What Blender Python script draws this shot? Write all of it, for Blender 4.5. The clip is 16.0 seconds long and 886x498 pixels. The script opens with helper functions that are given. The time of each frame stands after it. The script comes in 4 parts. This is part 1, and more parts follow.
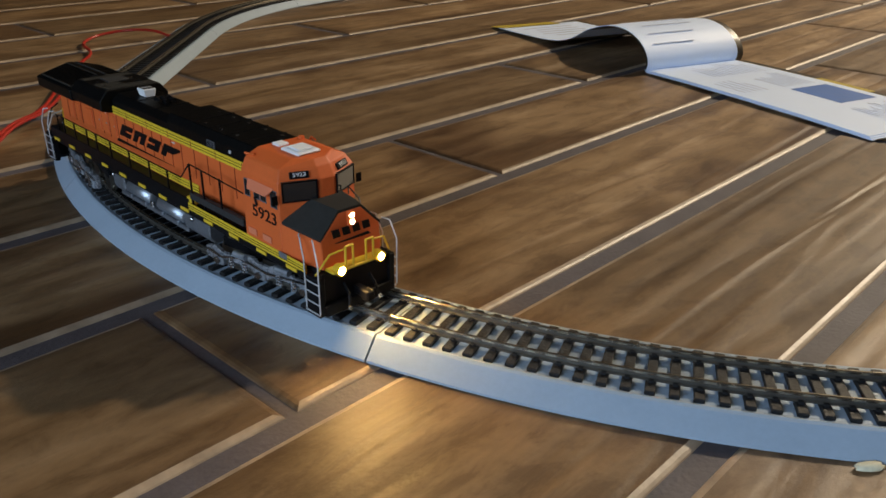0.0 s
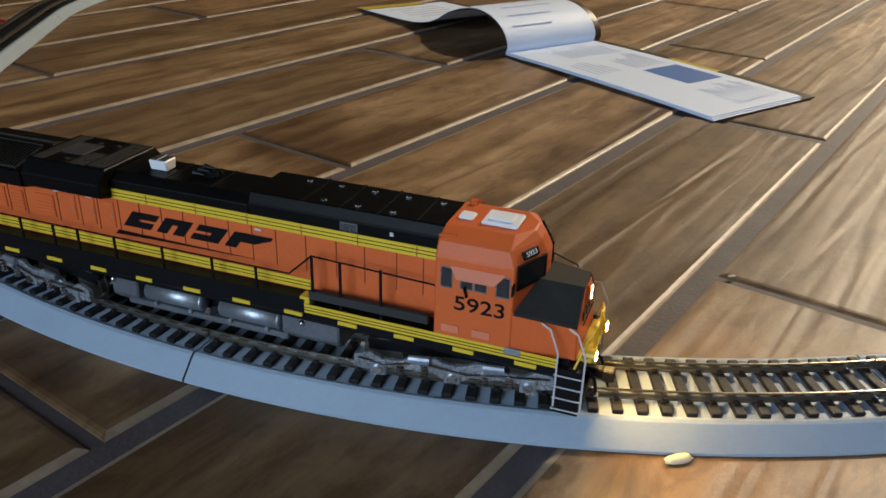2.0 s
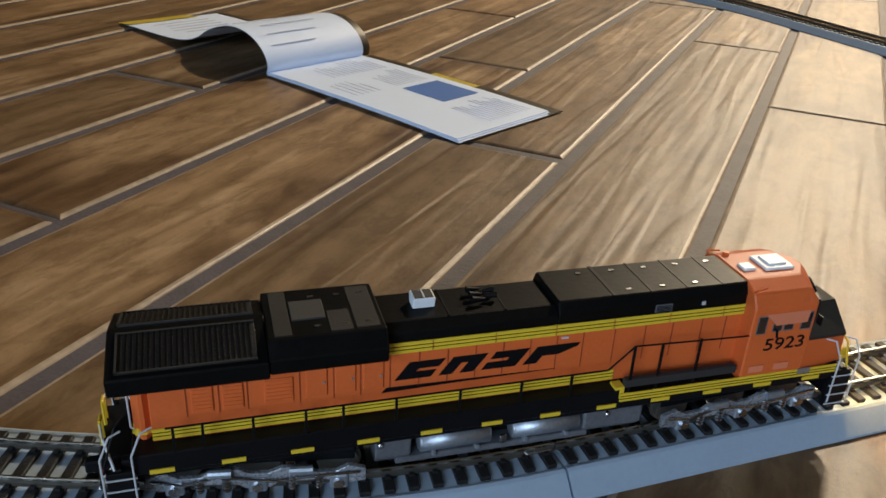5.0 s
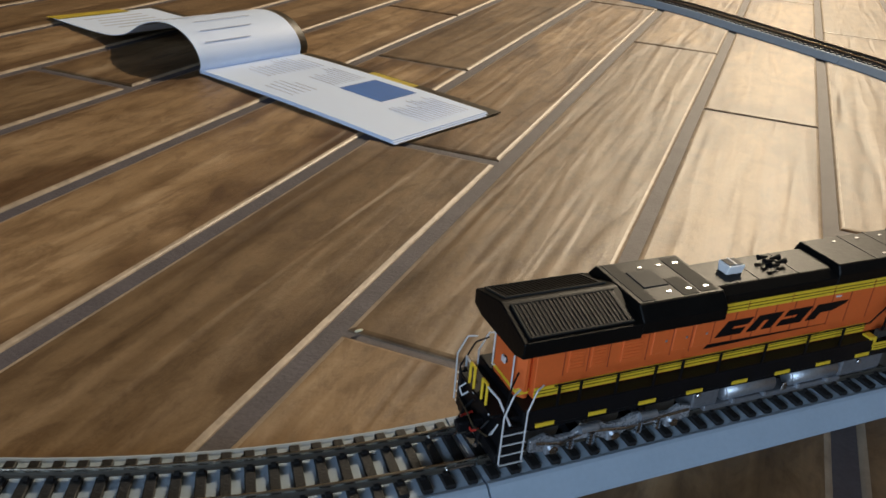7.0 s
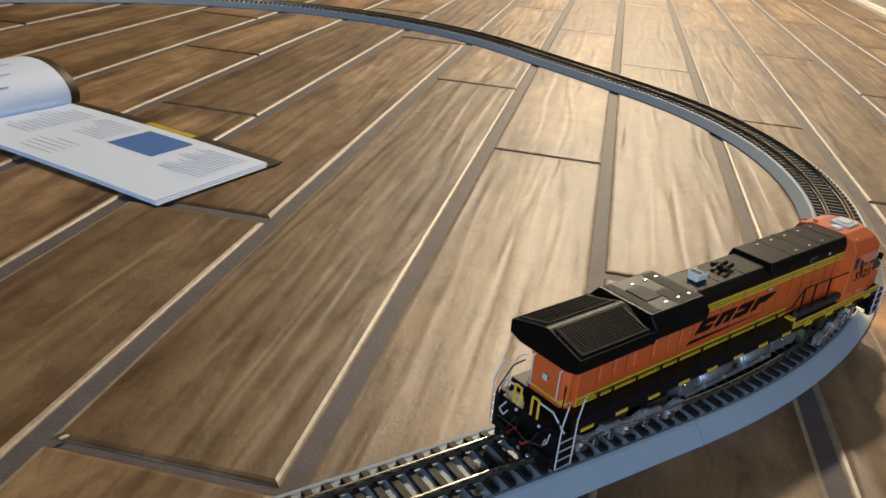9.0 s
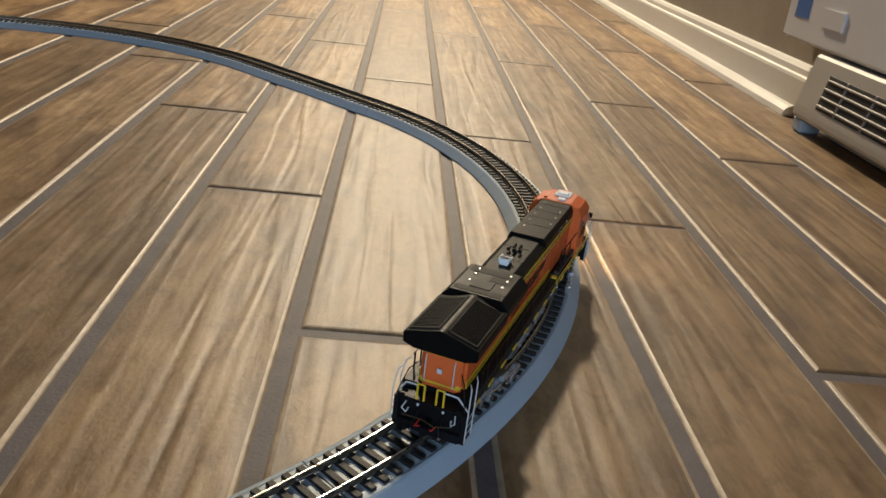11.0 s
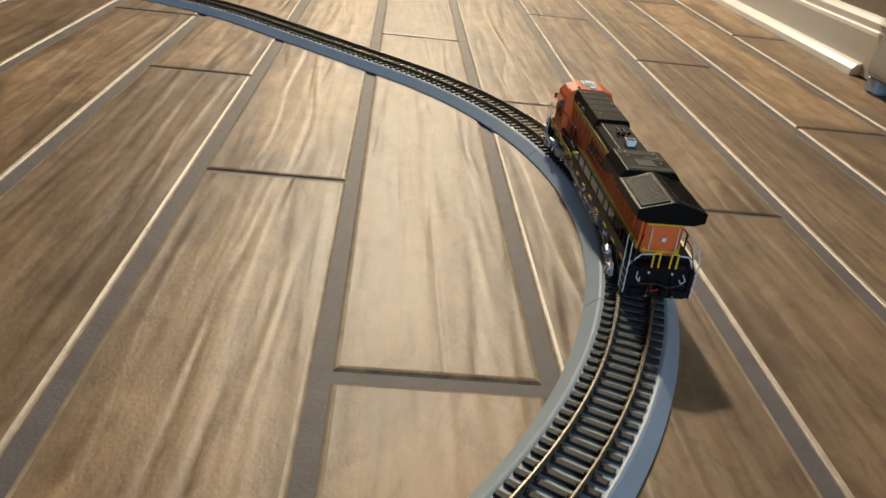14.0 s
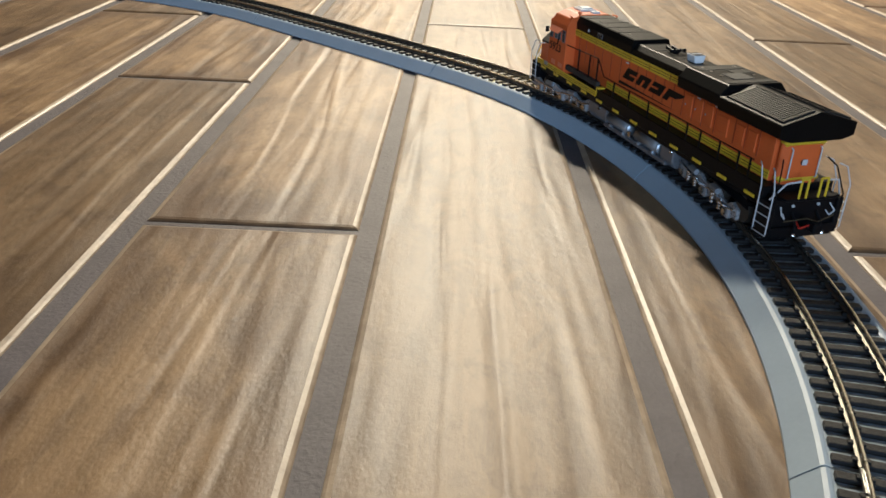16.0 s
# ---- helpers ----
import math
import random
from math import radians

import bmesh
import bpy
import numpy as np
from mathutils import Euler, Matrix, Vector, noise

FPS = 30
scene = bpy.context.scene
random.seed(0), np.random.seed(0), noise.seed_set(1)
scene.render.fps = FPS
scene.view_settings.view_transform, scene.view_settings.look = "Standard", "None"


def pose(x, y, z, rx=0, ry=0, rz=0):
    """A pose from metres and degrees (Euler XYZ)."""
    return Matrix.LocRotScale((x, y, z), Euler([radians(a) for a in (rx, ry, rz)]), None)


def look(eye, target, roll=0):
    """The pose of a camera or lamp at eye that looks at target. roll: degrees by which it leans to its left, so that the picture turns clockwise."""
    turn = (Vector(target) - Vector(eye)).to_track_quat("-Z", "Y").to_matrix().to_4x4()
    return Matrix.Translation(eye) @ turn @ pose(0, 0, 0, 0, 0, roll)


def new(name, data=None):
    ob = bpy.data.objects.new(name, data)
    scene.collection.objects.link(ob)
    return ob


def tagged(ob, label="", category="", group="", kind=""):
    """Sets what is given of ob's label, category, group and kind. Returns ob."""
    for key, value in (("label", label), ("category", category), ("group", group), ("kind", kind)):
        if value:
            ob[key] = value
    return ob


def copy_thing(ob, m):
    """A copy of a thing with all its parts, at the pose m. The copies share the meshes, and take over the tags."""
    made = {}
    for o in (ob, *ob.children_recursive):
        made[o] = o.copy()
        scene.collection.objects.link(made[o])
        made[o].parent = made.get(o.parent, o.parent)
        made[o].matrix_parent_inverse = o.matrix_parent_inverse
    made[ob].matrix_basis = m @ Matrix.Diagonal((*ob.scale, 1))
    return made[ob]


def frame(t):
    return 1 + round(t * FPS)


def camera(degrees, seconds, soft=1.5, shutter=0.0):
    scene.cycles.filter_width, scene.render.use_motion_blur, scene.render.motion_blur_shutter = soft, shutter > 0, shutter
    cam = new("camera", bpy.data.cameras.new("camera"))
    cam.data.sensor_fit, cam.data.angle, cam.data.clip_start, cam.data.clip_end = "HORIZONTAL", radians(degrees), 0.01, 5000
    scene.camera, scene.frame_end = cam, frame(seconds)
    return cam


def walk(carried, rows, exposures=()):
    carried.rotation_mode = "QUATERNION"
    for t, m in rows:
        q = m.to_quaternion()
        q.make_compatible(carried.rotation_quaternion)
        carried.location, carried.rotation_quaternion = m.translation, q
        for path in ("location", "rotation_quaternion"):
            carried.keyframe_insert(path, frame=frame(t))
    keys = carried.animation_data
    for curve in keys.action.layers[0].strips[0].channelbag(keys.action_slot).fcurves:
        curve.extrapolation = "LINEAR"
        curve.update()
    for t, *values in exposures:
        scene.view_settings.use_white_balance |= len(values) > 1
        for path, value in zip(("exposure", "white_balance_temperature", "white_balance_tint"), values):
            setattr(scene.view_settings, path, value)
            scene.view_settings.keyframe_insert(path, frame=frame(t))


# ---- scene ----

# ------------------------------------------------------------------ camera
cam = camera(56.76, 16.0, soft=1.6)
PATH = [
    (0, (-0.1249, -0.8289, 0.1606), (-0.4356, -0.4967, -0.0469), 0.81),
    (0.5, (-0.1202, -0.8312, 0.1670), (-0.4253, -0.4958, -0.0438), 1.09),
    (1, (-0.1167, -0.8268, 0.1680), (-0.4109, -0.4845, -0.0471), 1.30),
    (1.5, (-0.1206, -0.8127, 0.1630), (-0.3981, -0.4568, -0.0525), 1.31),
    (2, (-0.1115, -0.8024, 0.1678), (-0.3706, -0.4356, -0.0521), 1.75),
    (2.5, (-0.0934, -0.7885, 0.1833), (-0.3381, -0.4100, -0.0333), 1.45),
    (3, (-0.0931, -0.7825, 0.1783), (-0.3231, -0.3945, -0.0375), 1.94),
    (3.5, (-0.0864, -0.7730, 0.1818), (-0.3025, -0.3783, -0.0362), 1.86),
    (4, (-0.0823, -0.7645, 0.1821), (-0.2838, -0.3627, -0.0368), 2.53),
    (4.5, (-0.0700, -0.7548, 0.1903), (-0.2591, -0.3484, -0.0311), 2.77),
    (7, (-0.0576, -0.7360, 0.1942), (-0.2112, -0.3160, -0.0295), 4.37),
    (7.5, (-0.0618, -0.7304, 0.1946), (-0.2018, -0.3043, -0.0264), 4.72),
    (8, (-0.0502, -0.7402, 0.2025), (-0.1823, -0.3106, -0.0166), 4.46),
    (8.5, (-0.0356, -0.7135, 0.2035), (-0.1491, -0.2760, -0.0102), 4.85),
    (9, (-0.0117, -0.6918, 0.2102), (-0.0894, -0.2425, 0.0050), 5.35),
    (9.5, (0.0094, -0.6849, 0.2216), (-0.0360, -0.2278, 0.0239), 6.01),
    (10, (0.0454, -0.6529, 0.2287), (0.0335, -0.1912, 0.0370), 4.91),
    (10.2, (0.0611, -0.6474, 0.2328), (0.0644, -0.1860, 0.0400), 5.24),
    (12.3, (0.0247, -0.6513, 0.2480), (0.0791, -0.1961, 0.0484), 7.84),
    (12.5, (0.0215, -0.6600, 0.2534), (0.0793, -0.2018, 0.0618), 7.93),
    (13, (0.0074, -0.6725, 0.2584), (0.0749, -0.2105, 0.0795), 7.84),
    (13.5, (0.0089, -0.6669, 0.2477), (0.0662, -0.2189, 0.0332), 7.70),
    (13.8, (0.0094, -0.6806, 0.2592), (0.0578, -0.2272, 0.0542), 6.64),
    (14, (0.0247, -0.5273, 0.2139), (0.0646, -0.0810, -0.0080), 6.84),
    (14.5, (0.0358, -0.4207, 0.1865), (0.0638, 0.0298, -0.0286), 5.81),
    (15, (0.0374, -0.3590, 0.1747), (0.0659, 0.0972, -0.0277), 4.36),
    (15.5, (0.0371, -0.3236, 0.1563), (0.0451, 0.1299, -0.0540), 3.53),
    (16, (0.0397, -0.3317, 0.1532), (0.0367, 0.1173, -0.0669), 2.49),
]
EXPOSURES = [(0.0, 0.0, 6500, 10), (9.0, 0.0, 6500, 10), (12.5, -0.10, 6380, 8), (14.5, 0.12, 6200, 8), (16.0, 0.34, 5900, 7)]
walk(cam, [(t, look(e, g, r)) for t, e, g, r in PATH], EXPOSURES)

# ------------------------------------------------------------------ light
world = bpy.data.worlds.new("world")
scene.world = world
world.use_nodes = True
world.node_tree.nodes["Background"].inputs[0].default_value = (0.5, 0.6, 0.8, 1)
world.node_tree.nodes["Background"].inputs[1].default_value = 0.01


def area_lamp(name, at, target, sx, sy, watts, colour):
    data = bpy.data.lights.new(name, "AREA")
    data.shape, data.size, data.size_y, data.energy, data.color = "RECTANGLE", sx, sy, watts, colour
    ob = new(name, data)
    ob.matrix_world = look(at, target)
    return ob


def can_lamp(name, at, target, watts, cone, colour):
    data = bpy.data.lights.new(name, "SPOT")
    data.energy, data.color, data.spot_size, data.spot_blend, data.shadow_soft_size = watts, colour, radians(cone), 1.0, 0.09
    ob = new(name, data)
    ob.matrix_world = look(at, target)
    return ob


# two warm recessed ceiling cans beyond the loop, cool daylight from the window behind the walker
can_lamp("ceiling_can_light", (0.12, 2.75, 2.37), (0.02, 0.26, 0), 660, 78, (1.0, 0.825, 0.59))
can_lamp("ceiling_can_light", (0.05, 4.45, 2.37), (0.15, 2.4, 0), 420, 80, (1.0, 0.825, 0.59))
area_lamp("glass_door_daylight", (-0.08, -2.34, 0.62), (-0.02, -0.60, 0.02), 1.0, 0.9, 7.4, (0.60, 0.78, 1.0)).data.spread = radians(86)


# ------------------------------------------------------------------ materials
def nodes_of(name):
    m = bpy.data.materials.new(name)
    m.use_nodes = True
    nt = m.node_tree
    return m, nt, nt.nodes["Principled BSDF"]


def node(nt, kind, **values):
    n = nt.nodes.new(kind)
    for key, value in values.items():
        n.inputs[key.replace("_", " ")].default_value = value
    return n


def ramp(nt, stops):
    n = nt.nodes.new("ShaderNodeValToRGB")
    el = n.color_ramp.elements
    while len(el) < len(stops):
        el.new(0.5)
    for e, (p, c) in zip(el, stops):
        e.position, e.color = p, (*c, 1)
    return n


def coat(name, colour, rough=0.5, metal=0.0, vary=0.15, size=400.0, bump=0.05, glow=0.0, spec=0.5):
    """Painted, moulded or metal surface with fine mottling at two scales."""
    m, nt, b = nodes_of(name)
    tc = nt.nodes.new("ShaderNodeTexCoord")
    fine = node(nt, "ShaderNodeTexNoise", Scale=size, Detail=4.0, Roughness=0.6)
    broad = node(nt, "ShaderNodeTexNoise", Scale=size / 9, Detail=2.0)
    nt.links.new(tc.outputs["Object"], fine.inputs["Vector"])
    nt.links.new(tc.outputs["Object"], broad.inputs["Vector"])
    mix = nt.nodes.new("ShaderNodeMix")
    mix.data_type = "FLOAT"
    mix.inputs[0].default_value = 0.5
    nt.links.new(fine.outputs["Fac"], mix.inputs[2])
    nt.links.new(broad.outputs["Fac"], mix.inputs[3])
    lo = tuple(max(0, c * (1 - vary)) for c in colour)
    hi = tuple(min(1, c * (1 + vary)) for c in colour)
    rp = ramp(nt, [(0.3, lo), (0.7, hi)])
    nt.links.new(mix.outputs[0], rp.inputs["Fac"])
    nt.links.new(rp.outputs["Color"], b.inputs["Base Color"])
    rr = node(nt, "ShaderNodeMapRange")
    rr.inputs["To Min"].default_value, rr.inputs["To Max"].default_value = max(0.02, rough - 0.08), min(1, rough + 0.08)
    nt.links.new(fine.outputs["Fac"], rr.inputs["Value"])
    nt.links.new(rr.outputs["Result"], b.inputs["Roughness"])
    b.inputs["Metallic"].default_value = metal
    b.inputs["Specular IOR Level"].default_value = spec
    if bump:
        bp = node(nt, "ShaderNodeBump", Strength=bump, Distance=0.001)
        nt.links.new(fine.outputs["Fac"], bp.inputs["Height"])
        nt.links.new(bp.outputs["Normal"], b.inputs["Normal"])
    if glow:
        b.inputs["Emission Color"].default_value = (*colour, 1)
        b.inputs["Emission Strength"].default_value = glow
    return m


def wood_tile():
    """Glazed wood-look floor tile: long wavering grain, darker scorched borders, tile to tile changes."""
    m, nt, b = nodes_of("wood_look_tile")
    L = nt.links.new
    tc = nt.nodes.new("ShaderNodeTexCoord")
    info = nt.nodes.new("ShaderNodeObjectInfo")
    shift = nt.nodes.new("ShaderNodeVectorMath")
    shift.operation = "MULTIPLY_ADD"
    shift.inputs[1].default_value = (1, 1, 1)
    spread = nt.nodes.new("ShaderNodeVectorMath")
    spread.operation = "SCALE"
    spread.inputs[0].default_value = (7.0, 19.0, 3.0)
    L(info.outputs["Random"], spread.inputs["Scale"])
    L(tc.outputs["Object"], shift.inputs[0])
    L(spread.outputs[0], shift.inputs[2])

    def grain(sx, sy, detail, rough, distort):
        mp = nt.nodes.new("ShaderNodeMapping")
        mp.inputs["Scale"].default_value = (sx, sy, 1)
        L(shift.outputs[0], mp.inputs["Vector"])
        n = node(nt, "ShaderNodeTexNoise", Scale=1.0, Detail=detail, Roughness=rough, Distortion=distort)
        L(mp.outputs["Vector"], n.inputs["Vector"])
        return n.outputs["Fac"]
    streak = grain(66, 5.0, 1.5, 0.4, 0.9)
    wave = grain(66, 5.0, 1, 0.3, 0.9)
    blotch = grain(24, 10, 6, 0.66, 0.7)
    fine = grain(420, 30, 4, 0.65, 0.3)
    cloud = grain(16, 6, 3, 0.5, 0.4)
    speck = grain(330, 190, 5, 0.75, 0)
    tone = ramp(nt, [(0.31, (0.092, 0.052, 0.022)), (0.42, (0.185, 0.112, 0.052)), (0.56, (0.282, 0.182, 0.094)), (0.69, (0.400, 0.284, 0.168))])
    mx = nt.nodes.new("ShaderNodeMix")
    mx.data_type, mx.blend_type = "FLOAT", "MIX"
    mx.inputs[0].default_value = 0.58
    L(streak, mx.inputs[2])
    L(blotch, mx.inputs[3])
    mx2 = nt.nodes.new("ShaderNodeMix")
    mx2.data_type = "FLOAT"
    mx2.inputs[0].default_value = 0.15
    L(mx.outputs[0], mx2.inputs[2])
    L(fine, mx2.inputs[3])
    L(mx2.outputs[0], tone.inputs["Fac"])
    # scorched borders of the printed boards
    sep = nt.nodes.new("ShaderNodeSeparateXYZ")
    L(tc.outputs["Object"], sep.inputs[0])
    ab = nt.nodes.new("ShaderNodeMath")
    ab.operation = "ABSOLUTE"
    L(sep.outputs["X"], ab.inputs[0])
    wob = nt.nodes.new("ShaderNodeMath")
    wob.operation = "MULTIPLY_ADD"
    wob.inputs[1].default_value = 0.12
    L(cloud, wob.inputs[0])
    L(ab.outputs[0], wob.inputs[2])
    edge = node(nt, "ShaderNodeMapRange")
    edge.inputs["From Min"].default_value, edge.inputs["From Max"].default_value = 0.082, 0.104
    L(wob.outputs[0], edge.inputs["Value"])
    ay = nt.nodes.new("ShaderNodeMath")
    ay.operation = "ABSOLUTE"
    L(sep.outputs["Y"], ay.inputs[0])
    woy = nt.nodes.new("ShaderNodeMath")
    woy.operation = "MULTIPLY_ADD"
    woy.inputs[1].default_value = 0.16
    L(cloud, woy.inputs[0])
    L(ay.outputs[0], woy.inputs[2])
    end = node(nt, "ShaderNodeMapRange")
    end.inputs["From Min"].default_value, end.inputs["From Max"].default_value = 0.385, 0.432
    L(woy.outputs[0], end.inputs["Value"])
    both = nt.nodes.new("ShaderNodeMath")
    both.operation = "MAXIMUM"
    L(edge.outputs["Result"], both.inputs[0])
    L(end.outputs["Result"], both.inputs[1])
    amount = nt.nodes.new("ShaderNodeMath")
    amount.operation = "MULTIPLY"
    L(both.outputs[0], amount.inputs[0])
    least = node(nt, "ShaderNodeMapRange")
    least.inputs["To Min"].default_value, least.inputs["To Max"].default_value = 0.35, 1.0
    L(info.outputs["Random"], least.inputs["Value"])
    L(least.outputs["Result"], amount.inputs[1])
    dark = nt.nodes.new("ShaderNodeMix")
    dark.data_type, dark.blend_type = "RGBA", "MULTIPLY"
    dark.inputs[7].default_value = (0.36, 0.29, 0.24, 1)
    L(amount.outputs[0], dark.inputs[0])
    L(tone.outputs["Color"], dark.inputs[6])
    # little worm holes and dots
    sp = ramp(nt, [(0.26, (0.3, 0.25, 0.2)), (0.31, (1, 1, 1))])
    L(speck, sp.inputs["Fac"])
    dots = nt.nodes.new("ShaderNodeMix")
    dots.data_type, dots.blend_type = "RGBA", "MULTIPLY"
    dots.inputs[0].default_value = 0.8
    L(dark.outputs[2], dots.inputs[6])
    L(sp.outputs["Color"], dots.inputs[7])
    worn = ramp(nt, [(0.40, (0.50, 0.43, 0.36)), (0.50, (0.92, 0.91, 0.90)), (0.62, (1.12, 1.10, 1.08))])
    L(grain(70, 30, 6, 0.72, 0.5), worn.inputs["Fac"])
    rub = nt.nodes.new("ShaderNodeMix")
    rub.data_type, rub.blend_type = "RGBA", "MULTIPLY"
    rub.inputs[0].default_value = 0.6
    L(dots.outputs[2], rub.inputs[6])
    L(worn.outputs["Color"], rub.inputs[7])
    hs = nt.nodes.new("ShaderNodeHueSaturation")
    vr = node(nt, "ShaderNodeMapRange")
    vr.inputs["To Min"].default_value, vr.inputs["To Max"].default_value = 0.72, 1.22
    L(info.outputs["Random"], vr.inputs["Value"])
    L(vr.outputs["Result"], hs.inputs["Value"])
    L(rub.outputs[2], hs.inputs["Color"])
    L(hs.outputs["Color"], b.inputs["Base Color"])
    rr = node(nt, "ShaderNodeMapRange")
    rr.inputs["To Min"].default_value, rr.inputs["To Max"].default_value = 0.38, 0.57
    L(mx2.outputs[0], rr.inputs["Value"])
    L(rr.outputs["Result"], b.inputs["Roughness"])
    b.inputs["Specular IOR Level"].default_value = 0.45
    bp = node(nt, "ShaderNodeBump", Strength=0.66, Distance=0.0022)
    L(wave, bp.inputs["Height"])
    bp2 = node(nt, "ShaderNodeBump", Strength=0.4, Distance=0.0006)
    L(speck, bp2.inputs["Height"])
    L(bp.outputs["Normal"], bp2.inputs["Normal"])
    L(bp2.outputs["Normal"], b.inputs["Normal"])
    return m


M = dict(
    tile=wood_tile(),
    # rounded long edges coloured paler than the tile faces, a painted glint
    tile_edge=coat("highlit_rounded_tile_edge", (0.34, 0.26, 0.18), 0.46, vary=0.5, size=90, bump=0.6, spec=0.5),
    grout=coat("grout", (0.084, 0.072, 0.078), 0.65, vary=0.3, size=500, bump=0.4),
    wall=coat("taupe_wall_paint", (0.30, 0.26, 0.21), 0.7, size=120, bump=0.15),
    white=coat("white_trim_paint", (0.72, 0.70, 0.66), 0.35, vary=0.04, size=60, bump=0.03),
    ceiling=coat("ceiling_paint", (0.45, 0.43, 0.40), 0.9, size=80),
    roadbed=coat("grey_moulded_plastic", (0.31, 0.39, 0.48), 0.48, vary=0.06, size=500, bump=0.06),
    tie=coat("black_tie_plastic", (0.012, 0.012, 0.013), 0.55, vary=0.4, size=900, bump=0.3, spec=0.3),
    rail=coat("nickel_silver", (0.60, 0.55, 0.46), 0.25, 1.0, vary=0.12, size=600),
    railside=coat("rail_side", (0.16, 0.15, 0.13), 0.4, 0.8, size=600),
    orange=coat("orange_paint", (0.62, 0.122, 0.028), 0.5, vary=0.08, size=700, bump=0.03, spec=0.35),
    black=coat("black_paint", (0.005, 0.005, 0.006), 0.45, vary=0.3, size=700, bump=0.05, spec=0.14),
    roofblack=coat("satin_black_roof", (0.004, 0.004, 0.004), 0.42, vary=0.3, size=500, bump=0.08, spec=0.09),
    nosetop=coat("matt_black_nose", (0.022, 0.021, 0.018), 0.7, vary=0.3, size=500, bump=0.08, spec=0.25),
    seam=coat("shadowed_orange_seam", (0.30, 0.055, 0.015), 0.6, vary=0.08, size=700),
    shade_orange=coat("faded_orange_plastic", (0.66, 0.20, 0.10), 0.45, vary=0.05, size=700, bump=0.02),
    yellow=coat("yellow_paint", (0.68, 0.47, 0.03), 0.42, vary=0.06, size=700),
    silver=coat("silver_plastic", (0.38, 0.42, 0.47), 0.42, 0.8, vary=0.25, size=900, bump=0.1),
    truck=coat("grey_truck_casting", (0.27, 0.285, 0.31), 0.28, 0.40, vary=0.4, size=900, bump=0.25),
    steel=coat("bright_steel", (0.55, 0.56, 0.58), 0.25, 1.0, vary=0.1, size=700),
    tank=coat("dark_grey_tank", (0.17, 0.18, 0.20), 0.34, 0.45, vary=0.25, size=700),
    glass=coat("dark_glazing", (0.012, 0.014, 0.016), 0.08, vary=0.1, bump=0.0, spec=0.7),
    whitepaint=coat("white_paint", (0.80, 0.82, 0.84), 0.4, vary=0.03),
    wirepaint=coat("pale_wire_paint", (0.55, 0.56, 0.58), 0.4, vary=0.05),
    lamp=coat("lit_lamp_lens", (1.0, 0.60, 0.20), 0.3, vary=0.0, bump=0.0, glow=2300.0),
    headlamp=coat("lit_headlamp_lens", (1.0, 0.62, 0.28), 0.3, vary=0.0, bump=0.0, glow=120.0),
    amber=coat("lit_number_glow", (1.0, 0.42, 0.10), 0.4, vary=0.0, bump=0.0, glow=2.5),
    paper=coat("white_paper", (0.68, 0.79, 0.99), 0.55, vary=0.02, size=80, bump=0.02),
    ink=coat("grey_print", (0.52, 0.57, 0.68), 0.6),
    blueink=coat("blue_print", (0.06, 0.16, 0.46), 0.5, vary=0.12, size=120),
    cover=coat("dark_brown_cover", (0.055, 0.040, 0.022), 0.4),
    yellowink=coat("yellow_print", (0.50, 0.38, 0.04), 0.5),
    redwire=coat("red_wire_insulation", (0.40, 0.025, 0.015), 0.35, vary=0.1),
    heater=coat("white_enamel", (0.66, 0.67, 0.70), 0.35, vary=0.03, size=50),
    heatergrey=coat("beige_plastic", (0.42, 0.39, 0.35), 0.45, vary=0.05, size=90),
    heaterslat=coat("brown_grey_louvre", (0.16, 0.145, 0.13), 0.5, vary=0.08, size=90),
    dark=coat("dark_slot", (0.02, 0.02, 0.02), 0.7),
    shell=coat("pale_chip", (0.62, 0.60, 0.44), 0.6, vary=0.2, size=600),
    fixture=coat("frosted_lamp_shade", (1.0, 0.86, 0.68), 0.5, vary=0.0, bump=0.0, glow=6.0),
)


# ------------------------------------------------------------------ mesh tools
def part(name, bm, material, parent=None, label="", at=None, smooth=False):
    me = bpy.data.meshes.new(name)
    bmesh.ops.recalc_face_normals(bm, faces=bm.faces)
    bm.to_mesh(me)
    bm.free()
    if material:
        me.materials.append(material)
    if smooth:
        for p in me.polygons:
            p.use_smooth = True
    ob = new(name, me)
    if parent:
        ob.parent = parent
    if at is not None:
        ob.matrix_basis = at
    if label:
        tagged(ob, label)
    return ob


def box(x0, x1, y0, y1, z0, z1, bevel=0.0, bm=None, seg=1):
    own = bmesh.new()
    vs = bmesh.ops.create_cube(own, size=1)["verts"]
    for v in vs:
        v.co = Vector(((x0 + x1) / 2 + v.co.x * (x1 - x0), (y0 + y1) / 2 + v.co.y * (y1 - y0), (z0 + z1) / 2 + v.co.z * (z1 - z0)))
    if bevel:
        bmesh.ops.bevel(own, geom=list(own.edges), offset=bevel, segments=seg, affect="EDGES")
    return merge(bm, own)


def merge(bm, own):
    if bm is None:
        return own
    me = bpy.data.meshes.new("tmp")
    own.to_mesh(me)
    own.free()
    bm.from_mesh(me)
    bpy.data.meshes.remove(me)
    return bm


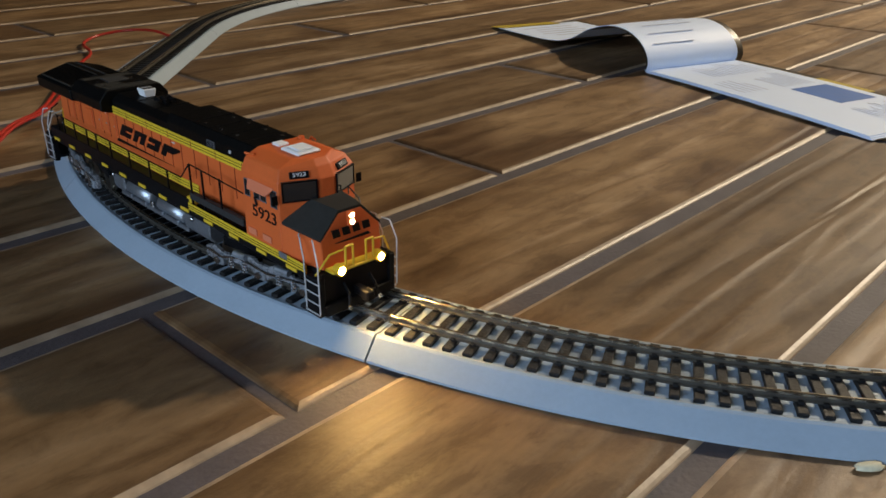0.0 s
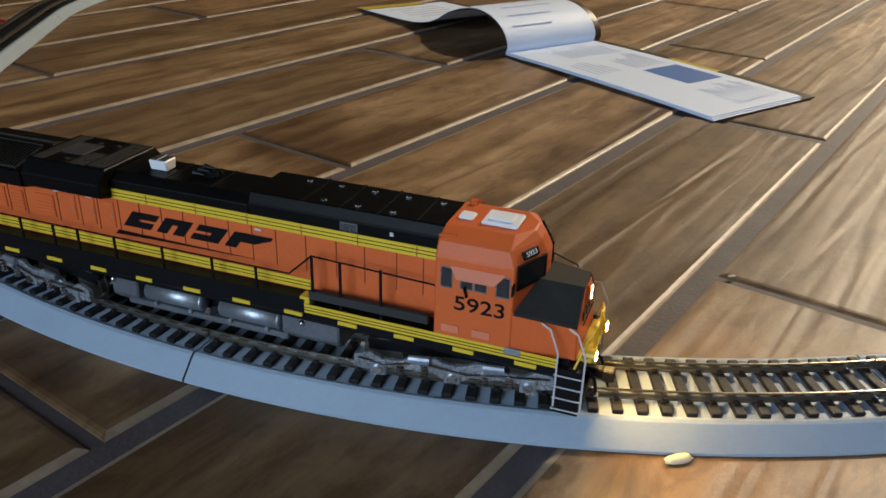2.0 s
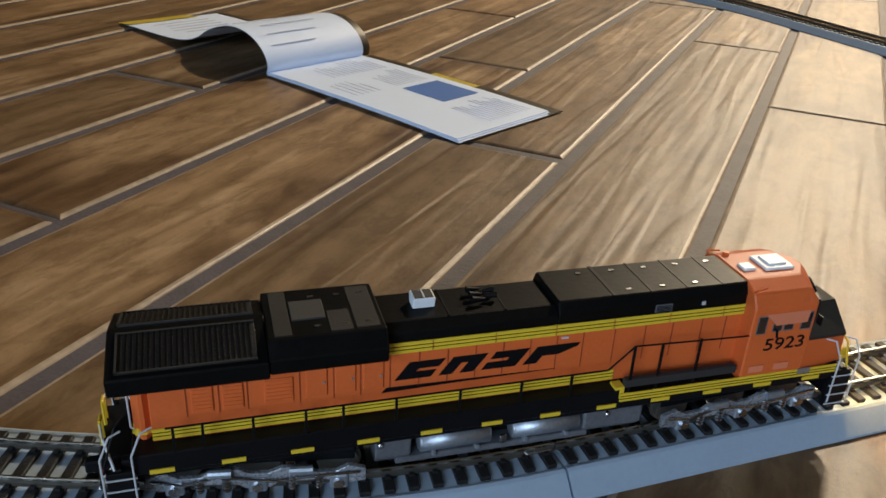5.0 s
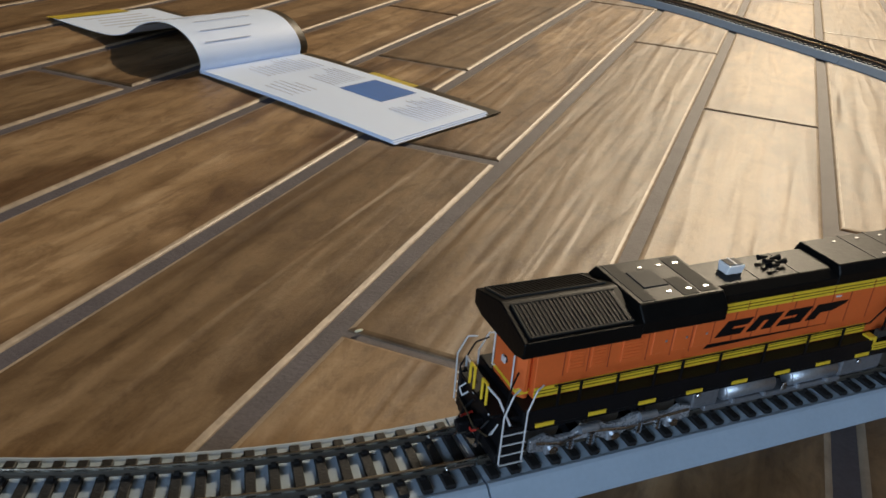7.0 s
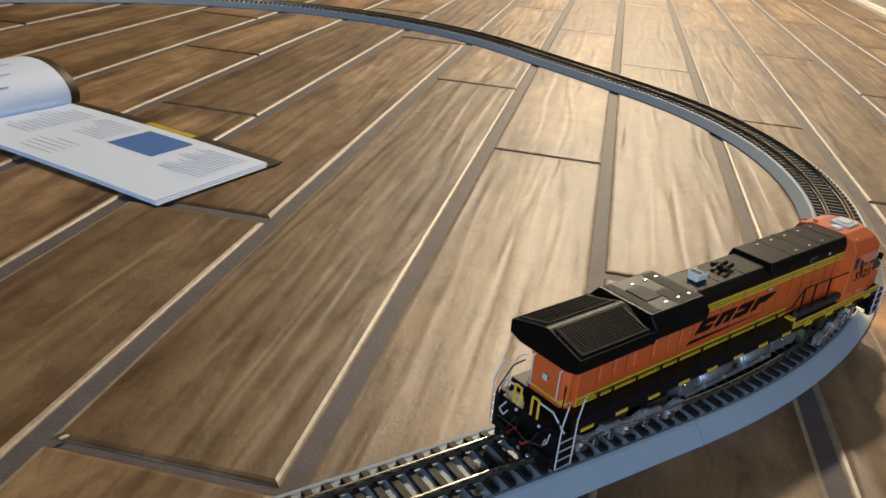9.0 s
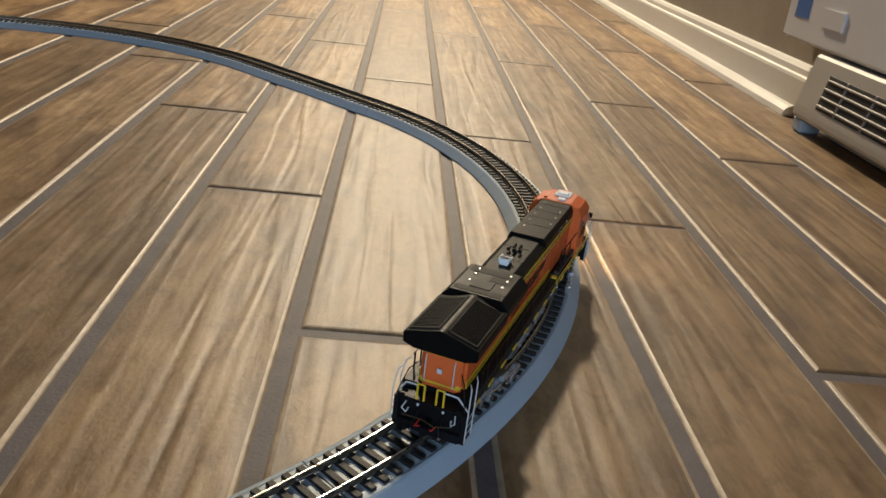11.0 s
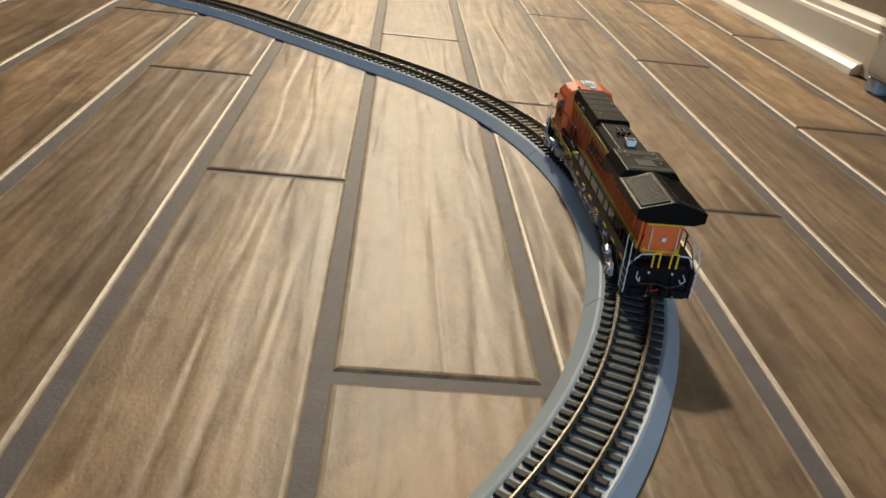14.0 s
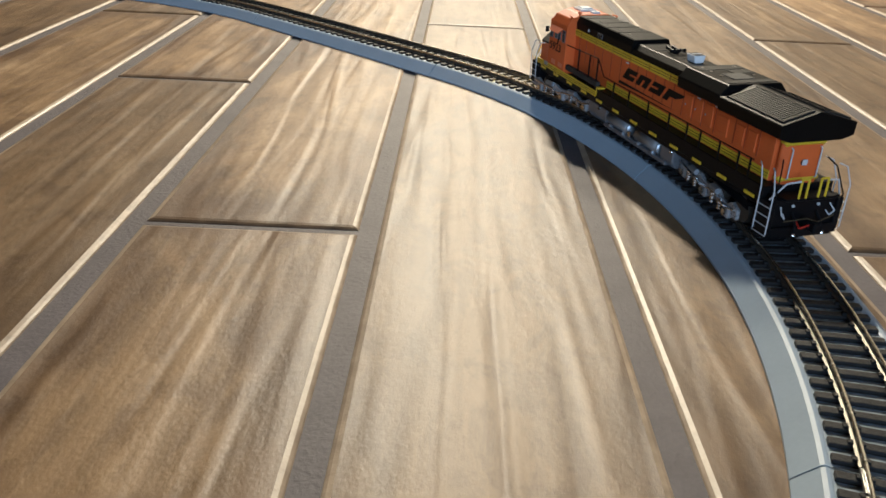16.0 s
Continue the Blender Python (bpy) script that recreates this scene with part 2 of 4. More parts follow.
def prism(profile, x0, x1, axis="x", bevel=0.0, bm=None):
    """Extrude a closed profile. axis x: profile (y, z); axis y: profile (x, z); axis z: profile (x, y)."""
    own = bmesh.new()

    def put(a, b, c):
        return {"x": (c, a, b), "y": (a, c, b), "z": (a, b, c)}[axis]
    lo = [own.verts.new(put(a, b, x0)) for a, b in profile]
    hi = [own.verts.new(put(a, b, x1)) for a, b in profile]
    own.faces.new(lo[::-1])
    own.faces.new(hi)
    n = len(profile)
    for i in range(n):
        own.faces.new((lo[i], lo[(i + 1) % n], hi[(i + 1) % n], hi[i]))
    bmesh.ops.recalc_face_normals(own, faces=own.faces)
    if bevel:
        bmesh.ops.bevel(own, geom=list(own.edges), offset=bevel, segments=1, affect="EDGES")
    return merge(bm, own)


def rod(a, b, r, bm=None, seg=8, r2=None):
    own = bmesh.new()
    a, b = Vector(a), Vector(b)
    d = b - a
    bmesh.ops.create_cone(own, cap_ends=True, segments=seg, radius1=r, radius2=r if r2 is None else r2, depth=d.length,
                          matrix=Matrix.Translation((a + b) / 2) @ d.to_track_quat("Z", "Y").to_matrix().to_4x4())
    return merge(bm, own)


def wire(points, r, bm=None, seg=6):
    for a, b in zip(points, points[1:]):
        bm = rod(a, b, r, bm, seg)
    return bm


def ball(at, r, bm=None, scale=(1, 1, 1), u=10, v=6):
    own = bmesh.new()
    bmesh.ops.create_uvsphere(own, u_segments=u, v_segments=v, radius=r, matrix=Matrix.Translation(at) @ Matrix.Diagonal((*scale, 1)))
    return merge(bm, own)


def empty(name, at=None):
    ob = new(name)
    ob.empty_display_size = 0.02
    if at is not None:
        ob.matrix_basis = at
    return ob


# ------------------------------------------------------------------ room
PITCH, JOINT, LENGTH, X_LINE, ROW = 0.104, 0.009, 0.700, 0.0045, 0.2333
WALL_X, BACK_Y, FAR_Y, LEFT_X, TOP = 0.642, -2.4, 5.2, -3.9, 2.4


def slab(name, x0, x1, y0, y1, z0, z1, material, label, category):
    return tagged(part(name, box(x0, x1, y0, y1, z0, z1), material), label, category, kind="structure")


floor = slab("floor", LEFT_X, WALL_X + 0.12, BACK_Y, FAR_Y, -0.05, -0.0015, M["grout"], "floor of brown wood-look tiles with grey-violet grout", "floor")
slab("wall_east", WALL_X, WALL_X + 0.12, BACK_Y, FAR_Y, -0.0005, TOP, M["wall"], "taupe painted wall above a white baseboard", "wall")
slab("wall_west", LEFT_X - 0.12, LEFT_X, BACK_Y, FAR_Y, -0.05, TOP, M["wall"], "plain taupe painted wall", "wall")
slab("wall_north", LEFT_X - 0.12, WALL_X + 0.12, FAR_Y, FAR_Y + 0.12, -0.05, TOP, M["wall"], "plain taupe painted wall", "wall")
slab("ceiling", LEFT_X - 0.12, WALL_X + 0.12, BACK_Y - 0.12, FAR_Y + 0.12, TOP, TOP + 0.1, M["ceiling"], "plain off-white ceiling", "ceiling")


def south_wall():
    bm = box(LEFT_X - 0.12, -0.75, BACK_Y - 0.12, BACK_Y, -0.05, TOP)
    box(0.55, WALL_X + 0.12, BACK_Y - 0.12, BACK_Y, -0.05, TOP, bm=bm)
    box(-0.75, 0.55, BACK_Y - 0.12, BACK_Y, -0.05, 0.06, bm=bm)
    box(-0.75, 0.55, BACK_Y - 0.12, BACK_Y, 2.05, TOP, bm=bm)
    return tagged(part("wall_south", bm, M["wall"]), "taupe painted wall with a glass door opening", "wall", kind="structure")


south_wall()


def baseboard():
    prof = [(WALL_X - 0.0005, 0.0005), (WALL_X - 0.016, 0.0005), (WALL_X - 0.016, 0.052), (WALL_X - 0.0145, 0.056), (WALL_X - 0.011, 0.058), (WALL_X - 0.010, 0.066),
            (WALL_X - 0.006, 0.071), (WALL_X - 0.0005, 0.073)]
    board = part("baseboard", prism(prof, BACK_Y + 0.01, FAR_Y - 0.01, "y"), M["white"])
    tagged(board, "white moulded baseboard along the taupe wall", "baseboard", kind="structure")
    sh = [(WALL_X - 0.0165, 0.0005), (WALL_X - 0.031, 0.0005), (WALL_X - 0.029, 0.008), (WALL_X - 0.023, 0.014), (WALL_X - 0.0165, 0.016)]
    tagged(part("trim", prism(sh, 0.50, FAR_Y - 0.01, "y"), M["white"]), "white quarter-round shoe moulding along the floor", "trim", kind="structure")


baseboard()


# ------------------------------------------------------------------ track
CX, CY = -0.0435 * 0.95, -0.4707 * 0.95
HEAD = radians(44.315)
RADIUS, RUN_A, RUN_B = 0.457, 0.2228, 0.2339
TURN_A = radians(91.607)
TURN_B = math.pi - TURN_A
RAIL_Z = 0.0125
SEGMENTS = [(RUN_A, 0), (RADIUS * TURN_A, TURN_A), (RUN_B, 0), (RADIUS * TURN_B, TURN_B)] * 2
LOOP = sum(s for s, a in SEGMENTS)


def along(s):
    """Place and heading of the track's centre line, s metres past the middle of the near straight."""
    s = (s + RUN_A / 2) % LOOP
    h = HEAD
    x, y = CX - math.cos(h) * RUN_A / 2, CY - math.sin(h) * RUN_A / 2
    for run, turn in SEGMENTS:
        if s <= run:
            if not turn:
                return x + math.cos(h) * s, y + math.sin(h) * s, h
            a = s / RADIUS
            return x + RADIUS * (math.sin(h + a) - math.sin(h)), y - RADIUS * (math.cos(h + a) - math.cos(h)), h + a
        s -= run
        if not turn:
            x, y = x + math.cos(h) * run, y + math.sin(h) * run
        else:
            x, y = x + RADIUS * (math.sin(h + turn) - math.sin(h)), y - RADIUS * (math.cos(h + turn) - math.cos(h))
            h += turn
    return x, y, h


def sweep(profile, run, turn, steps, bm=None, trim=0.0):
    """A closed (lateral, z) profile swept along one section that starts at the origin, heading +x."""
    own = bmesh.new()
    rings = []
    for i in range(steps + 1):
        s = trim + (run - 2 * trim) * i / steps
        if turn:
            a = s / RADIUS
            x, y = RADIUS * math.sin(a), RADIUS * (1 - math.cos(a))
        else:
            a, x, y = 0, s, 0
        rings.append([own.verts.new((x - math.sin(a) * u, y + math.cos(a) * u, z)) for u, z in profile])
    n = len(profile)
    for p, q in zip(rings, rings[1:]):
        for i in range(n):
            own.faces.new((p[i], p[(i + 1) % n], q[(i + 1) % n], q[i]))
    own.faces.new(rings[0][::-1])
    own.faces.new(rings[-1])
    return merge(bm, own)


def tie_mesh():
    bm = box(-0.00175, 0.00175, -0.0156, 0.0156, 0.0060, 0.0094, 0.0003)
    for side in (-1, 1):
        for k in (-1, 1):
            y = side * 0.0083 + k * 0.0016
            box(-0.0008, 0.0008, y - 0.0007, y + 0.0007, 0.0090, 0.0102, bm=bm)
    me = bpy.data.meshes.new("tie")
    bm.to_mesh(me)
    bm.free()
    me.materials.append(M["tie"])
    return me


TIE = tie_mesh()


def track_section(run, turn, label):
    root = empty("track_section")
    tagged(root, label, "track section", "sections of the track loop")
    steps = 20 if turn else 2
    bed = [(-0.0250, 0.0004), (-0.0250, 0.0014), (-0.0186, 0.0078), (-0.0174, 0.0084), (-0.0164, 0.0082), (-0.0158, 0.0079), (0.0158, 0.0079), (0.0164, 0.0082), (0.0174, 0.0084), (0.0186, 0.0078), (0.0250, 0.0014), (0.0250, 0.0004)]
    part("roadbed", sweep(bed, run, turn, steps, trim=0.0004), M["roadbed"], root)
    for side in (-1, 1):
        c = side * 0.0083
        foot = [(c - 0.0011, 0.0094), (c - 0.0011, 0.0098), (c - 0.0004, 0.0102), (c - 0.0004, 0.0114), (c + 0.0004, 0.0114), (c + 0.0004, 0.0102), (c + 0.0011, 0.0098), (c + 0.0011, 0.0094)]
        # foot and web in a darker metal colour than the head
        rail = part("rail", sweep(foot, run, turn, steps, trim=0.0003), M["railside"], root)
        head = [(c - 0.0006, 0.0114), (c - 0.0006, 0.0122), (c - 0.0003, RAIL_Z), (c + 0.0003, RAIL_Z), (c + 0.0006, 0.0122), (c + 0.0006, 0.0114)]
        part("rail_head", sweep(head, run, turn, steps, trim=0.0003), M["rail"], rail, "bright nickel-silver rail head")
        x = run - 0.006
        a = x / RADIUS if turn else 0
        px, py = (RADIUS * math.sin(a), RADIUS * (1 - math.cos(a))) if turn else (x, 0)
        part("rail_joiner", box(-0.005, 0.005, -0.0014, 0.0014, 0.0095, 0.0106, 0.0003), M["steel"], root, "small bright metal rail joiner",
             at=Matrix.Translation((px - math.sin(a) * c, py + math.cos(a) * c, 0)) @ Matrix.Rotation(a, 4, "Z"))
    n = round(run / 0.0077)
    for i in range(n):
        s = run * (i + 0.5) / n
        a = s / RADIUS if turn else 0
        px, py = (RADIUS * math.sin(a), RADIUS * (1 - math.cos(a))) if turn else (s, 0)
        ob = new("tie", TIE)
        ob.parent = root
        ob.matrix_basis = Matrix.Translation((px, py, 0)) @ Matrix.Rotation(a, 4, "Z")
    return root


def lay_track():
    s = -RUN_A / 2
    made = {}
    for run, turn in SEGMENTS:
        k = 3 if turn else 1
        for i in range(k):
            x, y, h = along(s + 1e-6)
            m = Matrix.Translation((x, y, 0)) @ Matrix.Rotation(h, 4, "Z")
            key = (round(run, 4), round(turn, 3))
            if key in made:
                copy_thing(made[key], m)
            else:
                shape = "curved" if turn else "straight"
                made[key] = track_section(run / k, turn / k, shape + " grey roadbed track section with black ties lying on the tiles")
                made[key].matrix_basis = m
            s += run / k


lay_track()


# ------------------------------------------------------------------ locomotive
# its own space: x forward, y to its left, z up from the rail heads
def text_mesh(text, size, shear=0.0, bold=0.0):
    cu = bpy.data.curves.new("number", "FONT")
    cu.body, cu.size, cu.align_x, cu.align_y, cu.shear, cu.offset = text, size, "CENTER", "CENTER", shear, bold
    cu.extrude = 0.00008
    ob = bpy.data.objects.new("number", cu)
    scene.collection.objects.link(ob)
    bpy.context.view_layer.update()
    me = bpy.data.meshes.new_from_object(ob.evaluated_get(bpy.context.evaluated_depsgraph_get()))
    bpy.data.objects.remove(ob)
    return me


def lettering(text, size, at, material, parent, name="road_number", stretch=1.0, bold=0.0):
    me = text_mesh(text, size, bold=bold)
    me.materials.clear()
    me.materials.append(material)
    ob = new(name, me)
    ob.parent = parent
    ob.matrix_basis = at @ Matrix.Diagonal((stretch, 1, 1, 1))
    return ob


def facing(side):
    """Turns lettering upright onto the side wall: side -1 is the locomotive's right, +1 its left."""
    return Matrix.Rotation(0 if side < 0 else math.pi, 4, "Z") @ Matrix.Rotation(math.pi / 2, 4, "X")


def emblem(side, parent, y):
    """The railroad's mark on the hood side: four slanted black blocks over a long tapering bar."""
    flip = (lambda x: x) if side < 0 else (lambda x: -0.0250 - x)
    bar = prism([(flip(a), b) for a, b in ((-0.0455, 0.0286), (-0.0440, 0.0302), (-0.030, 0.0300), (0.011, 0.0295), (-0.022, 0.0291))], y - 0.0001, y + 0.0001, "y")
    mark = part("emblem", bar, M["black"], parent, "slanted black railroad emblem painted on orange")
    z0, z1, w, lean = 0.0325, 0.0385, 0.0112, 0.0046
    shapes = (((0, 0), (1, 0), (1, 0.40), (0.42, 0.40), (0.42, 0.58), (1, 0.58), (1, 1), (0, 1)),
              ((0, 0), (0.38, 0), (0.38, 0.62), (0.60, 0.62), (0.60, 0), (1, 0), (1, 1), (0, 1)),
              ((0, 0), (1, 0), (1, 1), (0, 1), (0, 0.60), (0.58, 0.60), (0.58, 0.40), (0, 0.40)),
              ((0, 0), (0.40, 0), (0.40, 0.42), (0.9, 0.42), (1.3, 0.80), (1.3, 1), (0, 1)))
    for k, shape in enumerate(shapes):
        x0 = -0.0415 + k * 0.0138
        prof = [(flip(x0 + a * w + b * lean), z0 + b * (z1 - z0)) for a, b in shape]
        part("emblem_block", prism(prof, y - 0.0001, y + 0.0001, "y"), M["black"], mark)
    return mark


def stripes(parent, x0, x1, z0, z1, y, side):
    """A yellow band split by two thin black lines."""
    part("yellow_stripe", box(x0, x1, y - 0.00025, y + 0.00025, z0, z1, 0.0001), M["yellow"], parent, "yellow stripe with thin black lines")
    for f in (0.36, 0.68):
        z = z0 + (z1 - z0) * f
        part("pinstripe", box(x0, x1, y - 0.0004 if side < 0 else y, y if side < 0 else y + 0.0004, z - 0.00010, z + 0.00010), M["black"], parent)


def truck(x):
    """A three-axle truck; its own origin on the rail head below the bolster."""
    t = empty("truck")
    for s in (-1, 1):
        y = s * 0.0155
        prof = [(-0.0285, 0.0040), (-0.0285, 0.0085), (-0.0235, 0.0100), (-0.0200, 0.0078), (-0.0145, 0.0078), (-0.0110, 0.0102), (-0.0045, 0.0102), (-0.0020, 0.0085), (0.0030, 0.0085), (0.0065, 0.0102), (0.0125, 0.0102),
                (0.0155, 0.0078), (0.0205, 0.0078), (0.0240, 0.0100), (0.0285, 0.0085), (0.0285, 0.0040), (0.0225, 0.0030), (0.0175, 0.0052), (0.0055, 0.0048), (0.0030, 0.0030), (-0.0030, 0.0030), (-0.0055, 0.0048),
                (-0.0175, 0.0052), (-0.0225, 0.0030)]
        part("side_frame", prism(prof, y - 0.0009, y + 0.0009, "y", 0.0002), M["truck"], t, "glossy grey cast side frame")
        for ax in (-0.0213, 0.0, 0.0213):
            part("axle_box", box(ax - 0.0024, ax + 0.0024, y + s * 0.0008 - 0.0012, y + s * 0.0008 + 0.0012, 0.0022, 0.0072, 0.0005), M["silver"], t, "bright axle box")
            part("journal_cap", rod((ax, y + s * 0.0016, 0.0046), (ax, y + s * 0.0029, 0.0046), 0.0015, seg=10), M["steel"], t)
        for sx in (-0.0150, -0.0080, 0.0090, 0.0160):
            bm = None
            for k in range(4):
                bm = rod((sx, y + s * 0.0012, 0.0030 + k * 0.0012), (sx, y + s * 0.0012, 0.0038 + k * 0.0012), 0.0012, bm, 8)
            part("spring", bm, M["steel"], t, "stacked bright coil spring")
        part("brake_cylinder", rod((-0.0125, y + s * 0.0016, 0.0098), (-0.0065, y + s * 0.0016, 0.0098), 0.0014, seg=10), M["silver"], t)
        part("brake_cylinder", rod((0.0085, y + s * 0.0016, 0.0098), (0.0145, y + s * 0.0016, 0.0098), 0.0014, seg=10), M["silver"], t)
        part("brake_rigging", wire([(-0.0270, y + s * 0.0015, 0.0078), (-0.0190, y + s * 0.0018, 0.0062), (-0.0100, y + s * 0.0016, 0.0085), (0.0040, y + s * 0.0018, 0.0062), (0.0120, y + s * 0.0016, 0.0070), (0.0270, y + s * 0.0015, 0.0080)], 0.0005),
             M["steel"], t, "thin bright brake pipe")
    for ax in (-0.0213, 0.0, 0.0213):
        bm = rod((ax, -0.0080, 0.0057), (ax, 0.0080, 0.0057), 0.0012)
        for s in (-1, 1):
            rod((ax, s * 0.0072, 0.0057), (ax, s * 0.0097, 0.0057), 0.0057, bm, 20)
            rod((ax, s * 0.0066, 0.0057), (ax, s * 0.0074, 0.0057), 0.0063, bm, 20)
        part("wheelset", bm, M["railside"], t, "dark steel wheels on an axle")
    part("bolster", box(-0.026, 0.026, -0.0100, 0.0100, 0.0066, 0.0112, 0.0006), M["black"], t)
    for o in t.children:
        for v in o.data.vertices:
            v.co.x *= 1.13
    t.matrix_basis = Matrix.Translation((x, 0, 0))
    return t


def handrail(points, r, material, parent, label=""):
    return part("handrail", wire(points, r), material, parent, label)


TRUCK_X = 0.0815


def locomotive():
    root = empty("locomotive")
    tagged(root, "orange, black and yellow model diesel locomotive running on the track", "model locomotive")
    # underframe
    part("underframe", box(-0.121, 0.121, -0.0150, 0.0150, 0.0118, 0.0190, 0.0005), M["black"], root, "black underframe")
    bm = box(-0.1180, 0.0330, -0.0172, 0.0172, 0.0150, 0.0218, 0.0004)
    part("walkway", bm, M["black"], root, "black running board along the hood")
    part("walkway", box(0.0330, 0.1180, -0.0172, 0.0172, 0.0140, 0.0174, 0.0004), M["black"], root, "black lower running board beside the cab")
    # fuel tank with air reservoirs
    tank_prof = [(-0.0125, 0.0030), (0.0125, 0.0030), (0.0152, 0.0060), (0.0152, 0.0125), (-0.0152, 0.0125), (-0.0152, 0.0060)]
    part("fuel_tank", prism(tank_prof, 0.0225, 0.0440, "x", 0.0006), M["tank"], root, "dark grey fuel tank")
    part("fuel_tank", prism(tank_prof, -0.0480, -0.0365, "x", 0.0006), M["tank"], root, "dark grey equipment box")
    part("tank_cradle", box(-0.0415, 0.0245, -0.0150, 0.0150, 0.0028, 0.0050, 0.0005), M["tank"], root)
    part("tank_cradle", box(-0.0415, 0.0245, -0.0090, 0.0090, 0.0050, 0.0120, 0.0005), M["black"], root)
    for s in (-1, 1):
        for x0, x1 in ((-0.0330, -0.0105), (-0.0020, 0.0205)):
            bm = rod((x0, s * 0.0125, 0.0088), (x1, s * 0.0125, 0.0088), 0.0034, seg=18)
            for x in (x0, x1):
                ball((x, s * 0.0125, 0.0088), 0.0034, bm, (0.35, 1, 1), 12, 8)
            part("air_reservoir", bm, M["silver"], root, "silver cylindrical air reservoir", smooth=True)
            for x in (x0 + 0.004, x1 - 0.004):
                part("bracket", box(x - 0.0007, x + 0.0007, s * 0.0125 - 0.0032, s * 0.0125 + 0.0032, 0.0046, 0.0062, 0.0002), M["silver"], root)
        part("fuel_filler", box(-0.0075, -0.0050, s * 0.0158 - 0.0006, s * 0.0158 + 0.0006, 0.0060, 0.0092, 0.0003), M["steel"], root, "bright filler cap plate")
        part("valve", ball((0.0305, s * 0.0154, 0.0112), 0.0011), M["steel"], root, smooth=True)
        part("valve", ball((-0.0465, s * 0.0154, 0.0118), 0.0011), M["steel"], root, smooth=True)
        for k in range(12):
            x = -0.110 + k * 0.0198
            part("reflector", box(x - 0.0034, x + 0.0034, s * 0.0174 - 0.0002, s * 0.0174 + 0.0002, 0.0152, 0.0166), M["yellow"], root, "small yellow sill reflector")
    # hood
    hood = [(-0.0112, 0.0215), (0.0112, 0.0215), (0.0112, 0.0455), (-0.0112, 0.0455)]
    body = part("hood", prism(hood, -0.1120, 0.0790, "x", 0.0003), M["orange"], root, "orange long hood with door panels")
    roof = [(-0.0114, 0.0450), (0.0114, 0.0450), (0.0114, 0.0490), (0.0080, 0.0515), (-0.0080, 0.0515), (-0.0114, 0.0490)]
    part("hood_roof", prism(roof, -0.0455, 0.0105, "x", 0.0003), M["roofblack"], root, "black hood roof")
    high = [(-0.0116, 0.0450), (0.0116, 0.0450), (0.0116, 0.0500), (0.0100, 0.0535), (-0.0100, 0.0535), (-0.0116, 0.0500)]
    part("blower_housing", prism(high, 0.0105, 0.0788, "x", 0.0004), M["roofblack"], root, "raised black roof housing")
    rear = [(-0.0122, 0.0424), (0.0122, 0.0424), (0.0172, 0.0438), (0.0174, 0.0486), (0.0135, 0.0532), (-0.0135, 0.0532), (-0.0174, 0.0486), (-0.0172, 0.0438)]
    part("equipment_roof", prism(rear, -0.0785, -0.0445, "x", 0.0004), M["roofblack"], root, "wide black roof section")
    wing = [(-0.0122, 0.0412), (0.0122, 0.0412), (0.0178, 0.0430), (0.0180, 0.0484), (0.0007, 0.0532), (-0.0007, 0.0532), (-0.0180, 0.0484), (-0.0178, 0.0430)]
    part("radiator_housing", prism(wing, -0.1215, -0.0785, "x", 0.0004), M["roofblack"], root, "flared black radiator housing overhanging the end")
    tilt = math.atan2(0.0048, 0.0173)
    for s in (-1, 1):
        grille = part("radiator_grille", box(-0.0190, 0.0185, -0.0074, 0.0074, -0.0002, 0.0003, 0.0001), M["tie"], root, "fine-ribbed dark radiator grille",
                      at=Matrix.Translation((-0.1000, s * 0.0090, 0.0509)) @ Matrix.Rotation(-s * tilt, 4, "X"))
        for k in range(24):
            part("grille_rib", box(-0.0180 + k * 0.0015, -0.0174 + k * 0.0015, -0.0070, 0.0070, 0.0003, 0.0006), M["roofblack"], grille)
        for yy in (-0.0074, 0.0068):
            part("grille_edge", box(-0.0190, 0.0185, yy, yy + 0.0006, 0.0002, 0.0007), M["nosetop"], grille)
        part("grille_edge", box(-0.0190, -0.0184, -0.0074, 0.0074, 0.0002, 0.0007), M["nosetop"], grille)
    for x0, x1, y0, y1 in ((-0.0765, -0.0715, -0.0125, 0.0125), (-0.0605, -0.0540, -0.0125, -0.0010), (-0.0530, -0.0460, -0.0120, 0.0120)):
        part("roof_plate", box(x0, x1, y0, y1, 0.0531, 0.0534, 0.0001), M["nosetop"], root, "worn dark grey roof plate")
    part("roof_vent", box(-0.0710, -0.0610, -0.0050, 0.0060, 0.0530, 0.0536, 0.0002), M["dark"], root, "dark mesh roof vent")
    # roof details
    stack = part("exhaust_stack", prism([(-0.0024, 0.0515), (0.0024, 0.0515), (0.0032, 0.0552), (-0.0032, 0.0552)], -0.0342, -0.0272, "x", 0.0003), M["whitepaint"], root, "flared pale metal exhaust stack")
    part("exhaust_opening", box(-0.0336, -0.0278, -0.0025, 0.0025, 0.0550, 0.0554), M["dark"], stack)
    part("divider", box(-0.0309, -0.0305, -0.0026, 0.0026, 0.0551, 0.0556), M["wirepaint"], stack)
    horn = part("horn", box(-0.0137, -0.0092, -0.0012, 0.0012, 0.0515, 0.0525), M["black"], root, "black five-chime air horn")
    for k, y in enumerate((-0.0032, -0.0016, 0.0, 0.0016, 0.0032)):
        part("horn_bell", rod((-0.0114, y, 0.0532), (-0.0114 + (0.0042 if k % 2 else -0.0042), y, 0.0534), 0.0004, r2=0.0011), M["black"], horn)
